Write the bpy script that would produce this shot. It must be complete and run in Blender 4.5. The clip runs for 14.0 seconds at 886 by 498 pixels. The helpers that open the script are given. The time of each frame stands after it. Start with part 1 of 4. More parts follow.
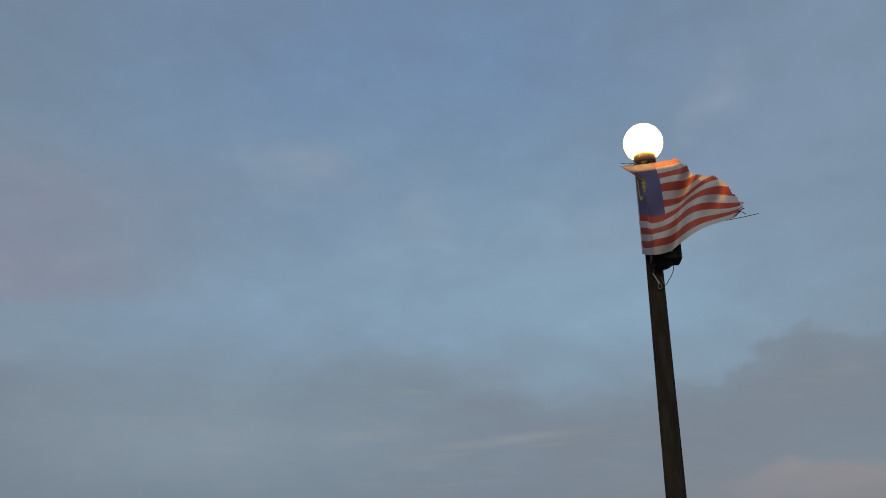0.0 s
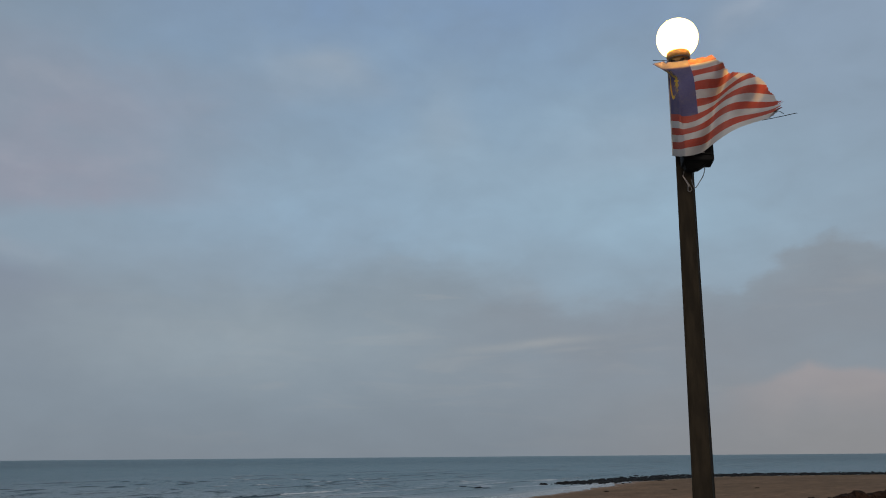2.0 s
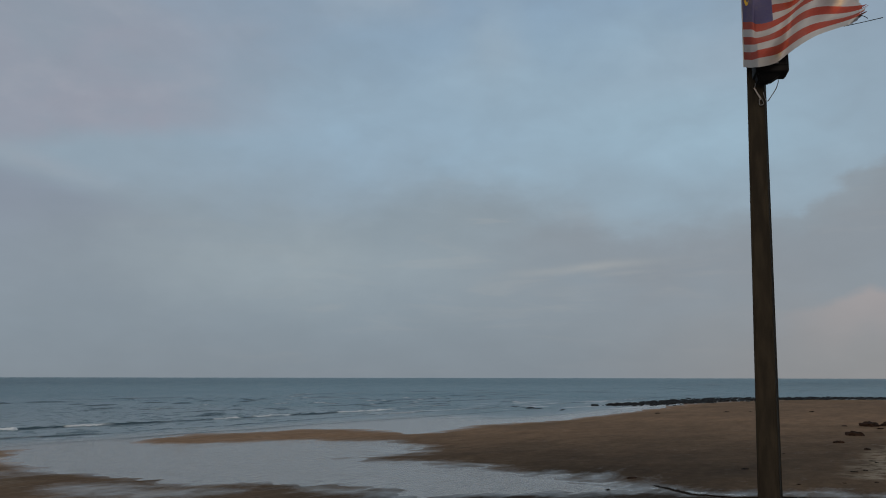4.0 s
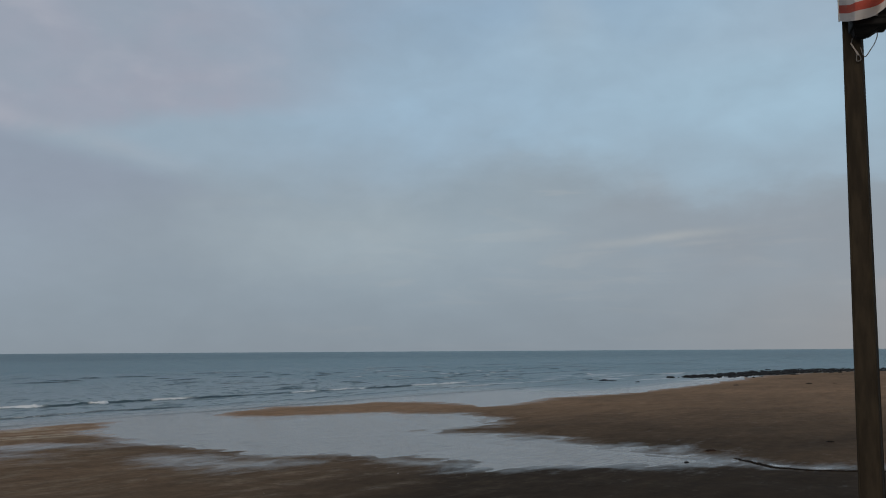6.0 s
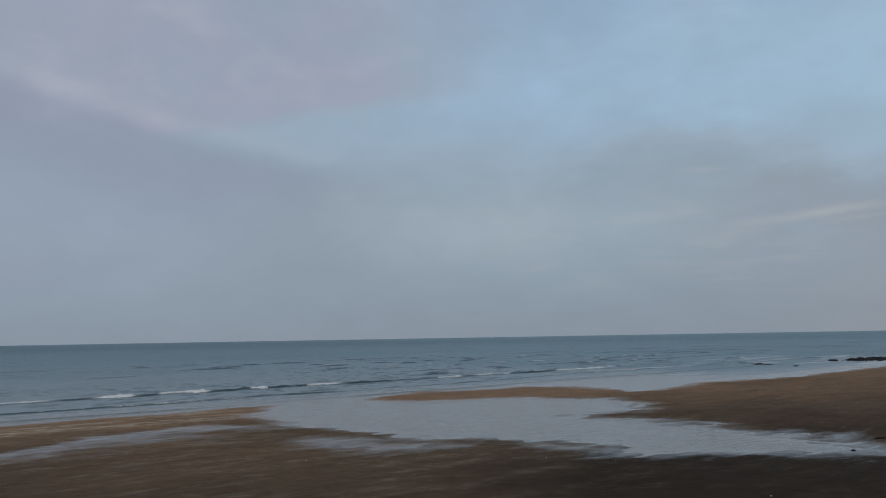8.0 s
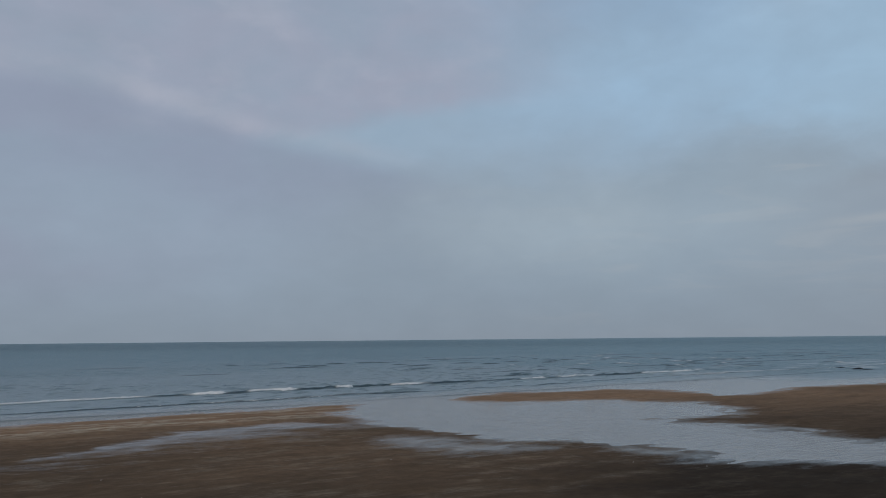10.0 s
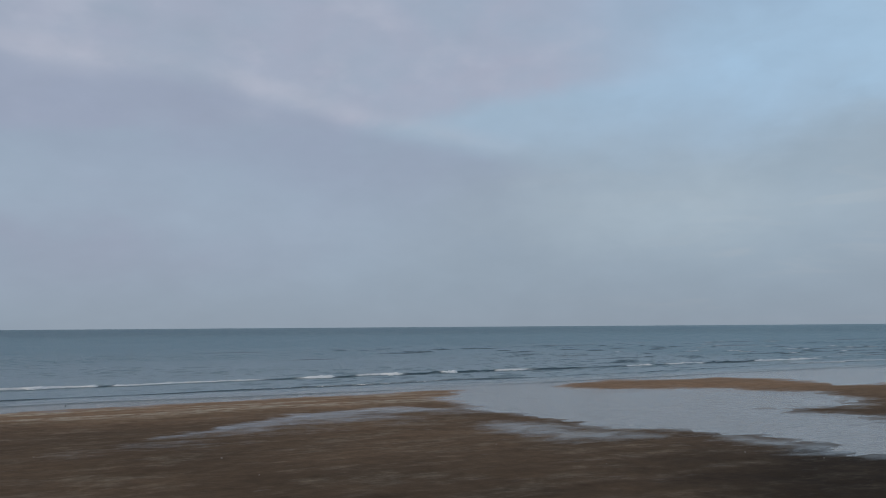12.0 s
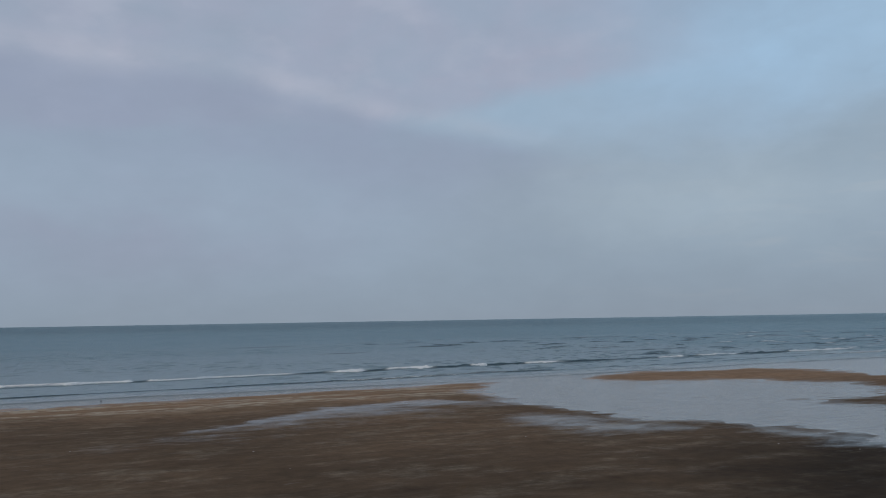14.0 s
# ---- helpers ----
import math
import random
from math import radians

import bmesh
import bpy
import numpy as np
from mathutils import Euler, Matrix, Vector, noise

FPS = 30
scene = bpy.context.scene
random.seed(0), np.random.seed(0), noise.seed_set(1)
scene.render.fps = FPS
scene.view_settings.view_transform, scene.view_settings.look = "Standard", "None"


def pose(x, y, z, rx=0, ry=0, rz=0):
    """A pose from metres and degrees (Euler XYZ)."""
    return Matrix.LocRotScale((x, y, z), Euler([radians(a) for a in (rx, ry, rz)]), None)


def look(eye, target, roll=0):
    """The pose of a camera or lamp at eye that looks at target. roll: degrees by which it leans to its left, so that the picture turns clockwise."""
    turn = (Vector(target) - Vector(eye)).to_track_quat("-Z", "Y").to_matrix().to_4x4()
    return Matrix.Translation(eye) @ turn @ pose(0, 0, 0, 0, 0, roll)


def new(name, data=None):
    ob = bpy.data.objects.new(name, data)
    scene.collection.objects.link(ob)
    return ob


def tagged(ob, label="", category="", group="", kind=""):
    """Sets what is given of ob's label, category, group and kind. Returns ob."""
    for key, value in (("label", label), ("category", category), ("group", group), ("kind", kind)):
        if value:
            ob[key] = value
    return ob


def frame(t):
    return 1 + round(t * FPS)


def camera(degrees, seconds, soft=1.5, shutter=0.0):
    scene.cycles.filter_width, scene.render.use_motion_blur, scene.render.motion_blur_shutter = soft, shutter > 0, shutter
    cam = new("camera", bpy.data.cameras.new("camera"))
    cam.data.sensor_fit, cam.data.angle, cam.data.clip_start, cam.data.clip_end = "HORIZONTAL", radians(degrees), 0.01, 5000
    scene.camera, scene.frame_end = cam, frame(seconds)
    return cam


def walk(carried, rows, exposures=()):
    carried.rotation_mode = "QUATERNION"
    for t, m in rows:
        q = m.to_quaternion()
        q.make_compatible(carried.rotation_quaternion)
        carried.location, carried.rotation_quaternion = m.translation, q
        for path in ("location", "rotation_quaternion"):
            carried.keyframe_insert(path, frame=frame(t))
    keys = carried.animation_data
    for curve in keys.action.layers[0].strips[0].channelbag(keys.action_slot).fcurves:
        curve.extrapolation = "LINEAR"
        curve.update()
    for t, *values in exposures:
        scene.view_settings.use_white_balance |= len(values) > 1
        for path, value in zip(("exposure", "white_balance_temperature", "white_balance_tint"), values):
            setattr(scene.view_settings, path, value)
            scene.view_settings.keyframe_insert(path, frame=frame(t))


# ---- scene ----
cam = camera(56.73, 14.0, soft=1.0)
walk(cam, [
    (0, pose(0.002, -0.002, 5.0, 110.67, 1.26, -0.26)),
    (0.5, pose(0.012, 0.024, 5.0, 109.50, 1.01, -0.00)),
    (1, pose(0.006, 0.049, 5.0, 108.12, 0.91, 0.62)),
    (1.5, pose(0.005, 0.083, 5.0, 104.57, 0.69, 1.13)),
    (2, pose(0.001, 0.106, 5.0, 104.17, 0.47, 1.18)),
    (2.5, pose(-0.001, 0.120, 5.0, 102.04, 0.36, 1.60)),
    (3, pose(-0.001, 0.147, 5.0, 100.41, 0.25, 2.49)),
    (3.2, pose(-0.003, 0.158, 5.0, 99.94, 0.25, 2.94)),
    (5.3, pose(-0.08, 0.312, 5.0, 97.58, -0.11, 7.06)),
    (5.5, pose(-0.083, 0.312, 5.0, 97.27, 0.26, 7.25)),
    (6, pose(-0.099, 0.276, 5.0, 97.05, 0.34, 9.75)),
    (6.5, pose(-0.089, 0.257, 5.0, 97.07, 0.53, 12.18)),
    (7, pose(-0.077, 0.184, 5.0, 96.89, 0.71, 15.05)),
    (7.5, pose(-0.073, 0.122, 5.0, 96.37, 0.99, 17.30)),
    (8, pose(-0.117, 0.152, 5.0, 96.14, 0.98, 19.64)),
    (8.2, pose(-0.13, 0.16, 5.0, 96.08, 1.0, 20.36)),
    (10.5, pose(-0.256, 0.208, 5.0, 96.27, 0.44, 27.21)),
    (11, pose(-0.251, 0.107, 5.0, 96.08, 0.41, 29.37)),
    (11.5, pose(-0.199, 0.028, 5.0, 95.64, 0.28, 30.67)),
    (12, pose(-0.148, 0.011, 5.0, 95.37, 0.39, 32.50)),
    (12.5, pose(-0.110, 0.042, 5.0, 95.05, 0.58, 34.36)),
    (13, pose(-0.057, 0.003, 5.0, 94.92, 0.74, 34.00)),
    (13.5, pose(-0.034, 0.034, 5.0, 94.83, 0.86, 34.51)),
    (14, pose(-0.090, 0.076, 5.0, 94.91, 0.93, 34.59)),
], exposures=[
    (0.0, -0.55, 6380, 9), (0.5, -0.56, 6400, 9), (1.0, -0.4, 6550, 10), (1.5, -0.29, 6700, 10), (2.0, -0.31, 6750, 10), (2.5, -0.33, 6830, 10), (3.0, -0.3, 6880, 9),
    (5.5, -0.18, 6900, 9), (6.0, -0.1, 6850, 9), (6.5, -0.05, 6800, 9), (7.0, -0.06, 6750, 9), (8.0, -0.09, 6620, 10), (10.3, -0.1, 6520, 10), (10.5, -0.07, 6530, 10), (11.0, 0.02, 6530, 10),
    (11.5, 0.09, 6550, 10), (12.0, 0.08, 6520, 10), (12.5, 0.05, 6500, 10), (13.0, 0.03, 6480, 10), (14.0, 0.01, 6450, 10)])

# ---------------------------------------------------------------- node helpers


def node(nt, kind, **sockets):
    nd = nt.nodes.new(kind)
    for k, v in sockets.items():
        put(nt, nd.inputs[k.replace("_", " ")], v)
    return nd


def put(nt, sock, v):
    if isinstance(v, bpy.types.NodeSocket):
        nt.links.new(v, sock)
    elif isinstance(v, tuple) and len(v) == 3 and sock.type == "RGBA":
        sock.default_value = (*v, 1)
    else:
        sock.default_value = v


def mth(nt, op, a, b=0.0, c=None, clamp=False):
    nd = nt.nodes.new("ShaderNodeMath")
    nd.operation, nd.use_clamp = op, clamp
    put(nt, nd.inputs[0], a)
    put(nt, nd.inputs[1], b)
    if c is not None:
        put(nt, nd.inputs[2], c)
    return nd.outputs[0]


def mixc(nt, fac, a, b, blend="MIX"):
    nd = nt.nodes.new("ShaderNodeMix")
    nd.data_type, nd.blend_type = "RGBA", blend
    put(nt, nd.inputs[0], fac)
    put(nt, nd.inputs[6], a)
    put(nt, nd.inputs[7], b)
    return nd.outputs[2]


def step(nt, v, lo, hi):
    nd = nt.nodes.new("ShaderNodeMapRange")
    nd.interpolation_type = "SMOOTHSTEP"
    put(nt, nd.inputs[0], v)
    nd.inputs[1].default_value, nd.inputs[2].default_value = lo, hi
    return nd.outputs[0]


def noisy(nt, vec, scale, detail=4.0, rough=0.55, distortion=0.0):
    nd = node(nt, "ShaderNodeTexNoise", Vector=vec, Scale=scale, Detail=detail, Roughness=rough, Distortion=distortion)
    return nd.outputs[0]


def lin(r, g, b):
    """Linear colour from 0 to 255 display values."""
    return tuple(((v / 255 + 0.055) / 1.055) ** 2.4 if v > 10 else v / 255 / 12.92 for v in (r, g, b))


# ---------------------------------------------------------------- world and lights
SUN_EL, SUN_AZ = 6.0, 195.0     # low sun behind the camera, degrees clockwise from +y

world = bpy.data.worlds.new("evening_sky")
scene.world = world
world.use_nodes = True
nt = world.node_tree
nt.nodes.clear()
sky = nt.nodes.new("ShaderNodeTexSky")
sky.sky_type, sky.sun_disc = "NISHITA", False
sky.sun_elevation, sky.sun_rotation = radians(SUN_EL), radians(SUN_AZ)
sky.altitude, sky.air_density, sky.dust_density, sky.ozone_density = 5, 1.0, 1.0, 2.0
clear = node(nt, "ShaderNodeVectorMath", Vector=sky.outputs[0])
clear.operation = "SCALE"
clear.inputs[3].default_value = 0.12

coord = nt.nodes.new("ShaderNodeTexCoord")
sep = node(nt, "ShaderNodeSeparateXYZ", Vector=coord.outputs["Generated"])
az0 = mth(nt, "MULTIPLY", mth(nt, "ARCTAN2", sep.outputs[0], sep.outputs[1]), 57.2958)
el0 = mth(nt, "MULTIPLY", mth(nt, "ARCSINE", sep.outputs[2]), 57.2958)
# cloud coordinates, a little longer along the horizon than in height
flat = node(nt, "ShaderNodeCombineXYZ", X=mth(nt, "MULTIPLY", az0, 0.085), Y=mth(nt, "MULTIPLY", el0, 0.16)).outputs[0]
n_a = noisy(nt, flat, 0.8, 3, 0.45)
n_b = noisy(nt, flat, 1.7, 4, 0.5)
fine = node(nt, "ShaderNodeCombineXYZ", X=mth(nt, "MULTIPLY", az0, 0.11), Y=mth(nt, "MULTIPLY", el0, 0.19), Z=3.7).outputs[0]
n_c = noisy(nt, fine, 1.5, 6, 0.52, 0.35)
n_d = noisy(nt, fine, 3.4, 5, 0.55, 0.2)
combed = node(nt, "ShaderNodeCombineXYZ", X=mth(nt, "MULTIPLY_ADD", el0, 0.03, mth(nt, "MULTIPLY", az0, 0.07)), Y=mth(nt, "MULTIPLY", el0, 0.42), Z=9.1).outputs[0]
n_e = noisy(nt, combed, 1.6, 6, 0.55, 0.5)


def plus(base, grain, amount):
    """base moved by a noise, by half of amount to either side."""
    return mth(nt, "MULTIPLY_ADD", mth(nt, "SUBTRACT", grain, 0.5), amount, base)


az, el = plus(az0, n_a, 14), plus(el0, n_b, 5)
el_soft = plus(el0, noisy(nt, flat, 0.9, 2, 0.4), 1.6)


def puff(a0, e0, sa, se, slope=0.0, amount=1.0, grain=0.6, x_in=az, y_in=el):
    """A soft cloud about azimuth a0 and elevation e0, broken up by the fine noise."""
    x = mth(nt, "DIVIDE", mth(nt, "SUBTRACT", x_in, a0), sa)
    y = mth(nt, "DIVIDE", mth(nt, "SUBTRACT", y_in, mth(nt, "MULTIPLY_ADD", mth(nt, "SUBTRACT", x_in, a0), slope, e0)), se)
    r2 = mth(nt, "ADD", mth(nt, "MULTIPLY", x, x), mth(nt, "MULTIPLY", y, y))
    g = mth(nt, "EXPONENT", mth(nt, "MULTIPLY", r2, -1.0))
    g = mth(nt, "MULTIPLY", g, mth(nt, "MULTIPLY_ADD", mth(nt, "SUBTRACT", n_c, 0.5), grain * 2, 1.0))
    return mth(nt, "MULTIPLY", g, amount, clamp=True)


def profile(x, points):
    """Height over azimuth of a cloud's edge that runs through the points."""
    total = points[0][1]
    for (a0, e0), (a1, e1) in zip(points, points[1:]):
        ramp = node(nt, "ShaderNodeMapRange", Value=x)
        ramp.inputs[1].default_value, ramp.inputs[2].default_value = a0, a1
        total = mth(nt, "MULTIPLY_ADD", ramp.outputs[0], e1 - e0, total)
    return total


def rise(v, lo, hi):
    return step(nt, v, lo, hi)


def fall(v, lo, hi):
    return mth(nt, "SUBTRACT", 1.0, step(nt, v, lo, hi))


def times(*factors):
    m = factors[0]
    for f in factors[1:]:
        m = mth(nt, "MULTIPLY", m, f)
    return m


col = clear.outputs[0]
# thin high veil, thicker towards the horizon
veil = node(nt, "ShaderNodeMapRange", Value=el)
veil.inputs[1].default_value, veil.inputs[2].default_value = 5.0, 40.0
veil.inputs[3].default_value, veil.inputs[4].default_value = 1.0, 0.7
col = mixc(nt, veil.outputs[0], col, lin(154, 172, 190))
HIGH = [  # azimuth, elevation, widths, slope, amount, colour
    (0, 33, 27, 8.0, 0.0, 0.7, lin(134, 166, 208)),       # deep blue overhead
    (-2, 24, 24, 6.0, 0.0, 0.6, lin(146, 178, 209)),
    (-6, 17, 20, 4.5, 0.05, 0.85, lin(157, 186, 212)),    # paler blue opening
    (13, 17, 14, 6.0, 0.0, 0.8, lin(163, 194, 218)),
    (30, 28, 13, 9.0, 0.0, 0.6, lin(154, 176, 202)),
    (-10.5, 26, 4.0, 1.8, 0.05, 0.5, lin(172, 186, 202)),  # wisps in the blue
    (-1.5, 22.8, 3.0, 3.2, 0.0, 0.35, lin(172, 190, 206)),
    (22.5, 29, 2.5, 1.2, 0.5, 0.4, lin(174, 188, 206)),
    (15, 21, 8, 2.0, 0.15, 0.3, lin(168, 184, 204)),
]
for a0, e0, sa, se, slope, amount, c in HIGH:
    col = mixc(nt, puff(a0, e0, sa, se, slope, amount), col, c)

# mauve sheet high on one side, its ragged end over the blue opening
sheet_end = mth(nt, "ADD", plus(az0, n_a, 7), mth(nt, "MULTIPLY", mth(nt, "SUBTRACT", n_c, 0.5), 7))
sheet_top = plus(plus(el0, n_b, 5), n_c, 4)
sheet_foot = profile(az0, [(-66, 12), (-36, 13.5), (-29, 15.6), (-18, 16.6)])
mauve = times(fall(sheet_end, -27, -11), fall(sheet_top, 22, 28), rise(mth(nt, "SUBTRACT", plus(el0, n_c, 2.4), sheet_foot), -0.7, 1.2))
col = mixc(nt, times(mauve, mth(nt, "MULTIPLY_ADD", n_c, 1.3, 0.1, clamp=True)), col, lin(157, 165, 184))
col = mixc(nt, times(mauve, rise(n_b, 0.48, 0.7), 0.45), col, lin(173, 179, 195))

# lavender bank below a lit rim that sinks along the sky
rim_line = profile(az0, [(-70, 17.3), (-52, 16.7), (-47.5, 16.3), (-42, 14.8), (-36.5, 13.5), (-31, 12.6), (-27, 11.7), (-21.5, 9.9), (-12, 7.4)])
over = mth(nt, "SUBTRACT", plus(plus(el0, n_b, 0.6), n_c, 0.9), rim_line)
gone = fall(az0, -42, -19)
lav = times(fall(over, -1.1, 0.7), rise(over, -10.0, -2.5), fall(plus(az0, n_a, 6), -32, -15))
col = mixc(nt, times(lav, mth(nt, "MULTIPLY_ADD", n_c, 0.9, 0.3, clamp=True)), col, lin(144, 155, 176))
rim = times(rise(over, -0.5, 0.8), fall(over, 0.5, 1.9), gone, mth(nt, "MULTIPLY_ADD", n_c, 1.5, -0.4, clamp=True), 0.8)
col = mixc(nt, rim, col, lin(177, 180, 194))

# grey bank low in the sky: billows in the middle, a dip, then a ragged shoulder
edge = profile(plus(az0, n_a, 3), [(-36, 13.0), (-24, 12.0), (-15, 11.0), (-6.5, 14.0), (-1, 14.3), (4.5, 12.2), (7, 10.5), (11, 10.6), (15, 11.0), (18.7, 10.4), (22, 12.8), (25.2, 13.9), (29.5, 12.6), (60, 12.0)])
below = mth(nt, "SUBTRACT", edge, mth(nt, "MULTIPLY_ADD", mth(nt, "SUBTRACT", n_d, 0.5), 2.0, plus(plus(plus(el0, n_b, 1.2), n_c, 2.0), n_e, 1.6)))
crisp_side = rise(az0, 12, 20)
bank = mth(nt, "ADD", times(rise(below, -0.4, 0.8), crisp_side), times(rise(below, -1.2, 3.2), mth(nt, "SUBTRACT", 1.0, crisp_side)))
bank = times(bank, rise(az, -34, -12), fall(az, 60, 90))
col = mixc(nt, times(bank, mth(nt, "MULTIPLY_ADD", n_c, 0.9, 0.25, clamp=True)), col, mixc(nt, rise(az0, -12, 14), lin(142, 159, 174), lin(147, 158, 170)))
# paler streaks combed through it
col = mixc(nt, times(bank, rise(n_e, 0.52, 0.72), 0.4), col, lin(166, 174, 182))
# its darker core
core_edge = profile(plus(az0, n_a, 3), [(-14, 5.5), (-7, 8.0), (-1, 10.3), (5, 11.4), (8, 9.8), (14, 10.2), (18.7, 9.6), (22, 11.6), (25.5, 12.4), (30, 11.0)])
deep_in = mth(nt, "SUBTRACT", core_edge, plus(plus(el0, n_d, 2.0), n_c, 2.4))
col = mixc(nt, times(rise(deep_in, -0.5, 1.6), fall(deep_in, 2.5, 7.0), rise(az, -8, 6), 0.32), col, lin(144, 151, 163))

LOW = [
    (-27, 9.0, 8, 3.6, 0.05, 0.3, lin(134, 147, 161)),
    (-27, 3.5, 8, 5.0, 0.0, 0.35, lin(130, 145, 160)),
    (-17, 7.4, 15, 3.2, 0.02, 0.7, lin(163, 179, 192)),    # pale haze
    (-30, 5.5, 11, 4.0, 0.0, 0.35, lin(140, 154, 168)),
    (-56, 5.0, 14, 4.0, 0.0, 0.7, lin(144, 152, 171)),
    (26, 1.0, 14, 3.0, 0.0, 0.5, lin(154, 155, 160)),
]
for a0, e0, sa, se, slope, amount, c in LOW:
    col = mixc(nt, puff(a0, e0, sa, se, slope, amount), col, c)
# rosy low cloud with a lit top
rosy_edge = profile(az0, [(14, 3.0), (17, 4.0), (20.5, 4.7), (22.8, 5.7), (24.5, 5.2), (28, 4.9), (40, 4.4)])
rosy_in = mth(nt, "SUBTRACT", rosy_edge, plus(plus(el0, n_d, 1.0), n_b, 0.6))
col = mixc(nt, times(rise(rosy_in, -0.25, 0.5), fall(rosy_in, 0.8, 4.5), rise(az0, 15, 23), 0.62), col, lin(182, 173, 176))
# pale streak and a shorter one under it
el_thin = plus(el0, n_d, 0.5)
col = mixc(nt, puff(5.0, 7.42, 4.4, 0.32, 0.08, 0.55, 1.0, az0, el_thin), col, lin(180, 185, 189))
col = mixc(nt, puff(7.6, 7.0, 1.8, 0.16, 0.08, 0.25, 0.8, az0, el_thin), col, lin(180, 184, 188))
# grey band lying on the horizon
col = mixc(nt, puff(-10, -1.0, 150, 4.6, 0.0, 0.95, 0.15, az0, el_soft), col, mixc(nt, step(nt, az0, 0, 25), lin(137, 149, 162), lin(151, 153, 158)))
# soft mottling all over
mott = mth(nt, "MULTIPLY_ADD", mth(nt, "SUBTRACT", noisy(nt, flat, 3.0, 4, 0.5), 0.5), 0.08, 1.0)
mott = mth(nt, "MULTIPLY", mott, mth(nt, "MULTIPLY_ADD", mth(nt, "SUBTRACT", n_c, 0.5), 0.1, 1.0))
mott = mth(nt, "MULTIPLY", mott, mth(nt, "MULTIPLY_ADD", mth(nt, "SUBTRACT", n_d, 0.5), 0.07, 1.0))
mottled = nt.nodes.new("ShaderNodeVectorMath")
mottled.operation = "SCALE"
put(nt, mottled.inputs[0], col)
put(nt, mottled.inputs[3], mott)
bg = node(nt, "ShaderNodeBackground", Color=mottled.outputs[0], Strength=1.0)
out = nt.nodes.new("ShaderNodeOutputWorld")
nt.links.new(bg.outputs[0], out.inputs[0])

sun_data = bpy.data.lights.new("sun", "SUN")
sun_data.energy, sun_data.angle, sun_data.color = 1.9, radians(40), (1.0, 0.84, 0.68)
sun = new("sun", sun_data)
sun.matrix_world = look((60 * math.sin(radians(SUN_AZ)), 60 * math.cos(radians(SUN_AZ)), 60 * math.tan(radians(SUN_EL + 10))), (0, 0, 0))

lamp_data = bpy.data.lights.new("lamp_light", "POINT")    # the bulb in the globe on the post
lamp_data.energy, lamp_data.color, lamp_data.shadow_soft_size = 110.0, (1.0, 0.54, 0.08), 0.05
lamp = new("lamp_light", lamp_data)
lamp.matrix_world = pose(1.558, 5.354, 7.824)

# ---------------------------------------------------------------- materials
ALONG, OFF = np.array((0.484, 0.875)), np.array((-0.875, 0.484))   # along the shore and out to sea


def material(name):
    m = bpy.data.materials.new(name)
    m.use_nodes = True
    t = m.node_tree
    return m, t, t.nodes["Principled BSDF"]


def bumped(t, b, height, strength, distance):
    bp = node(t, "ShaderNodeBump", Strength=strength, Distance=distance, Height=height)
    t.links.new(bp.outputs[0], b.inputs["Normal"])


def shore_coords(t, sx=1.0, sy=1.0, sz=1.0):
    """World place turned so that x runs along the shore and y out to sea."""
    geo = t.nodes.new("ShaderNodeNewGeometry")
    mp = node(t, "ShaderNodeMapping", Vector=geo.outputs["Position"])
    mp.vector_type = "POINT"
    mp.inputs["Rotation"].default_value = (0, 0, -math.atan2(ALONG[1], ALONG[0]))
    sc = t.nodes.new("ShaderNodeVectorMath")
    sc.operation = "MULTIPLY"
    t.links.new(mp.outputs[0], sc.inputs[0])
    sc.inputs[1].default_value = (sx, sy, sz)
    return sc.outputs[0]


def simple(name, base, second, scale=20.0, rough=0.6, metal=0.0, bump=0.2, dist=0.01, spec=0.5, tall=1.0):
    m, t, b = material(name)
    place = t.nodes.new("ShaderNodeVectorMath")
    place.operation = "MULTIPLY"
    t.links.new(t.nodes.new("ShaderNodeTexCoord").outputs["Object"], place.inputs[0])
    place.inputs[1].default_value = (1.0, 1.0, tall)
    tc = place.outputs[0]
    n1 = noisy(t, tc, scale, 5)
    n2 = noisy(t, tc, scale * 6, 3)
    f = mth(t, "ADD", mth(t, "MULTIPLY", step(t, n1, 0.35, 0.68), 0.75), mth(t, "MULTIPLY", n2, 0.25))
    put(t, b.inputs["Base Color"], mixc(t, f, base, second))
    put(t, b.inputs["Roughness"], mth(t, "MULTIPLY_ADD", n2, 0.25, rough - 0.12))
    b.inputs["Metallic"].default_value = metal
    b.inputs["Specular IOR Level"].default_value = spec
    if bump:
        bumped(t, b, n2, bump, dist)
    return m


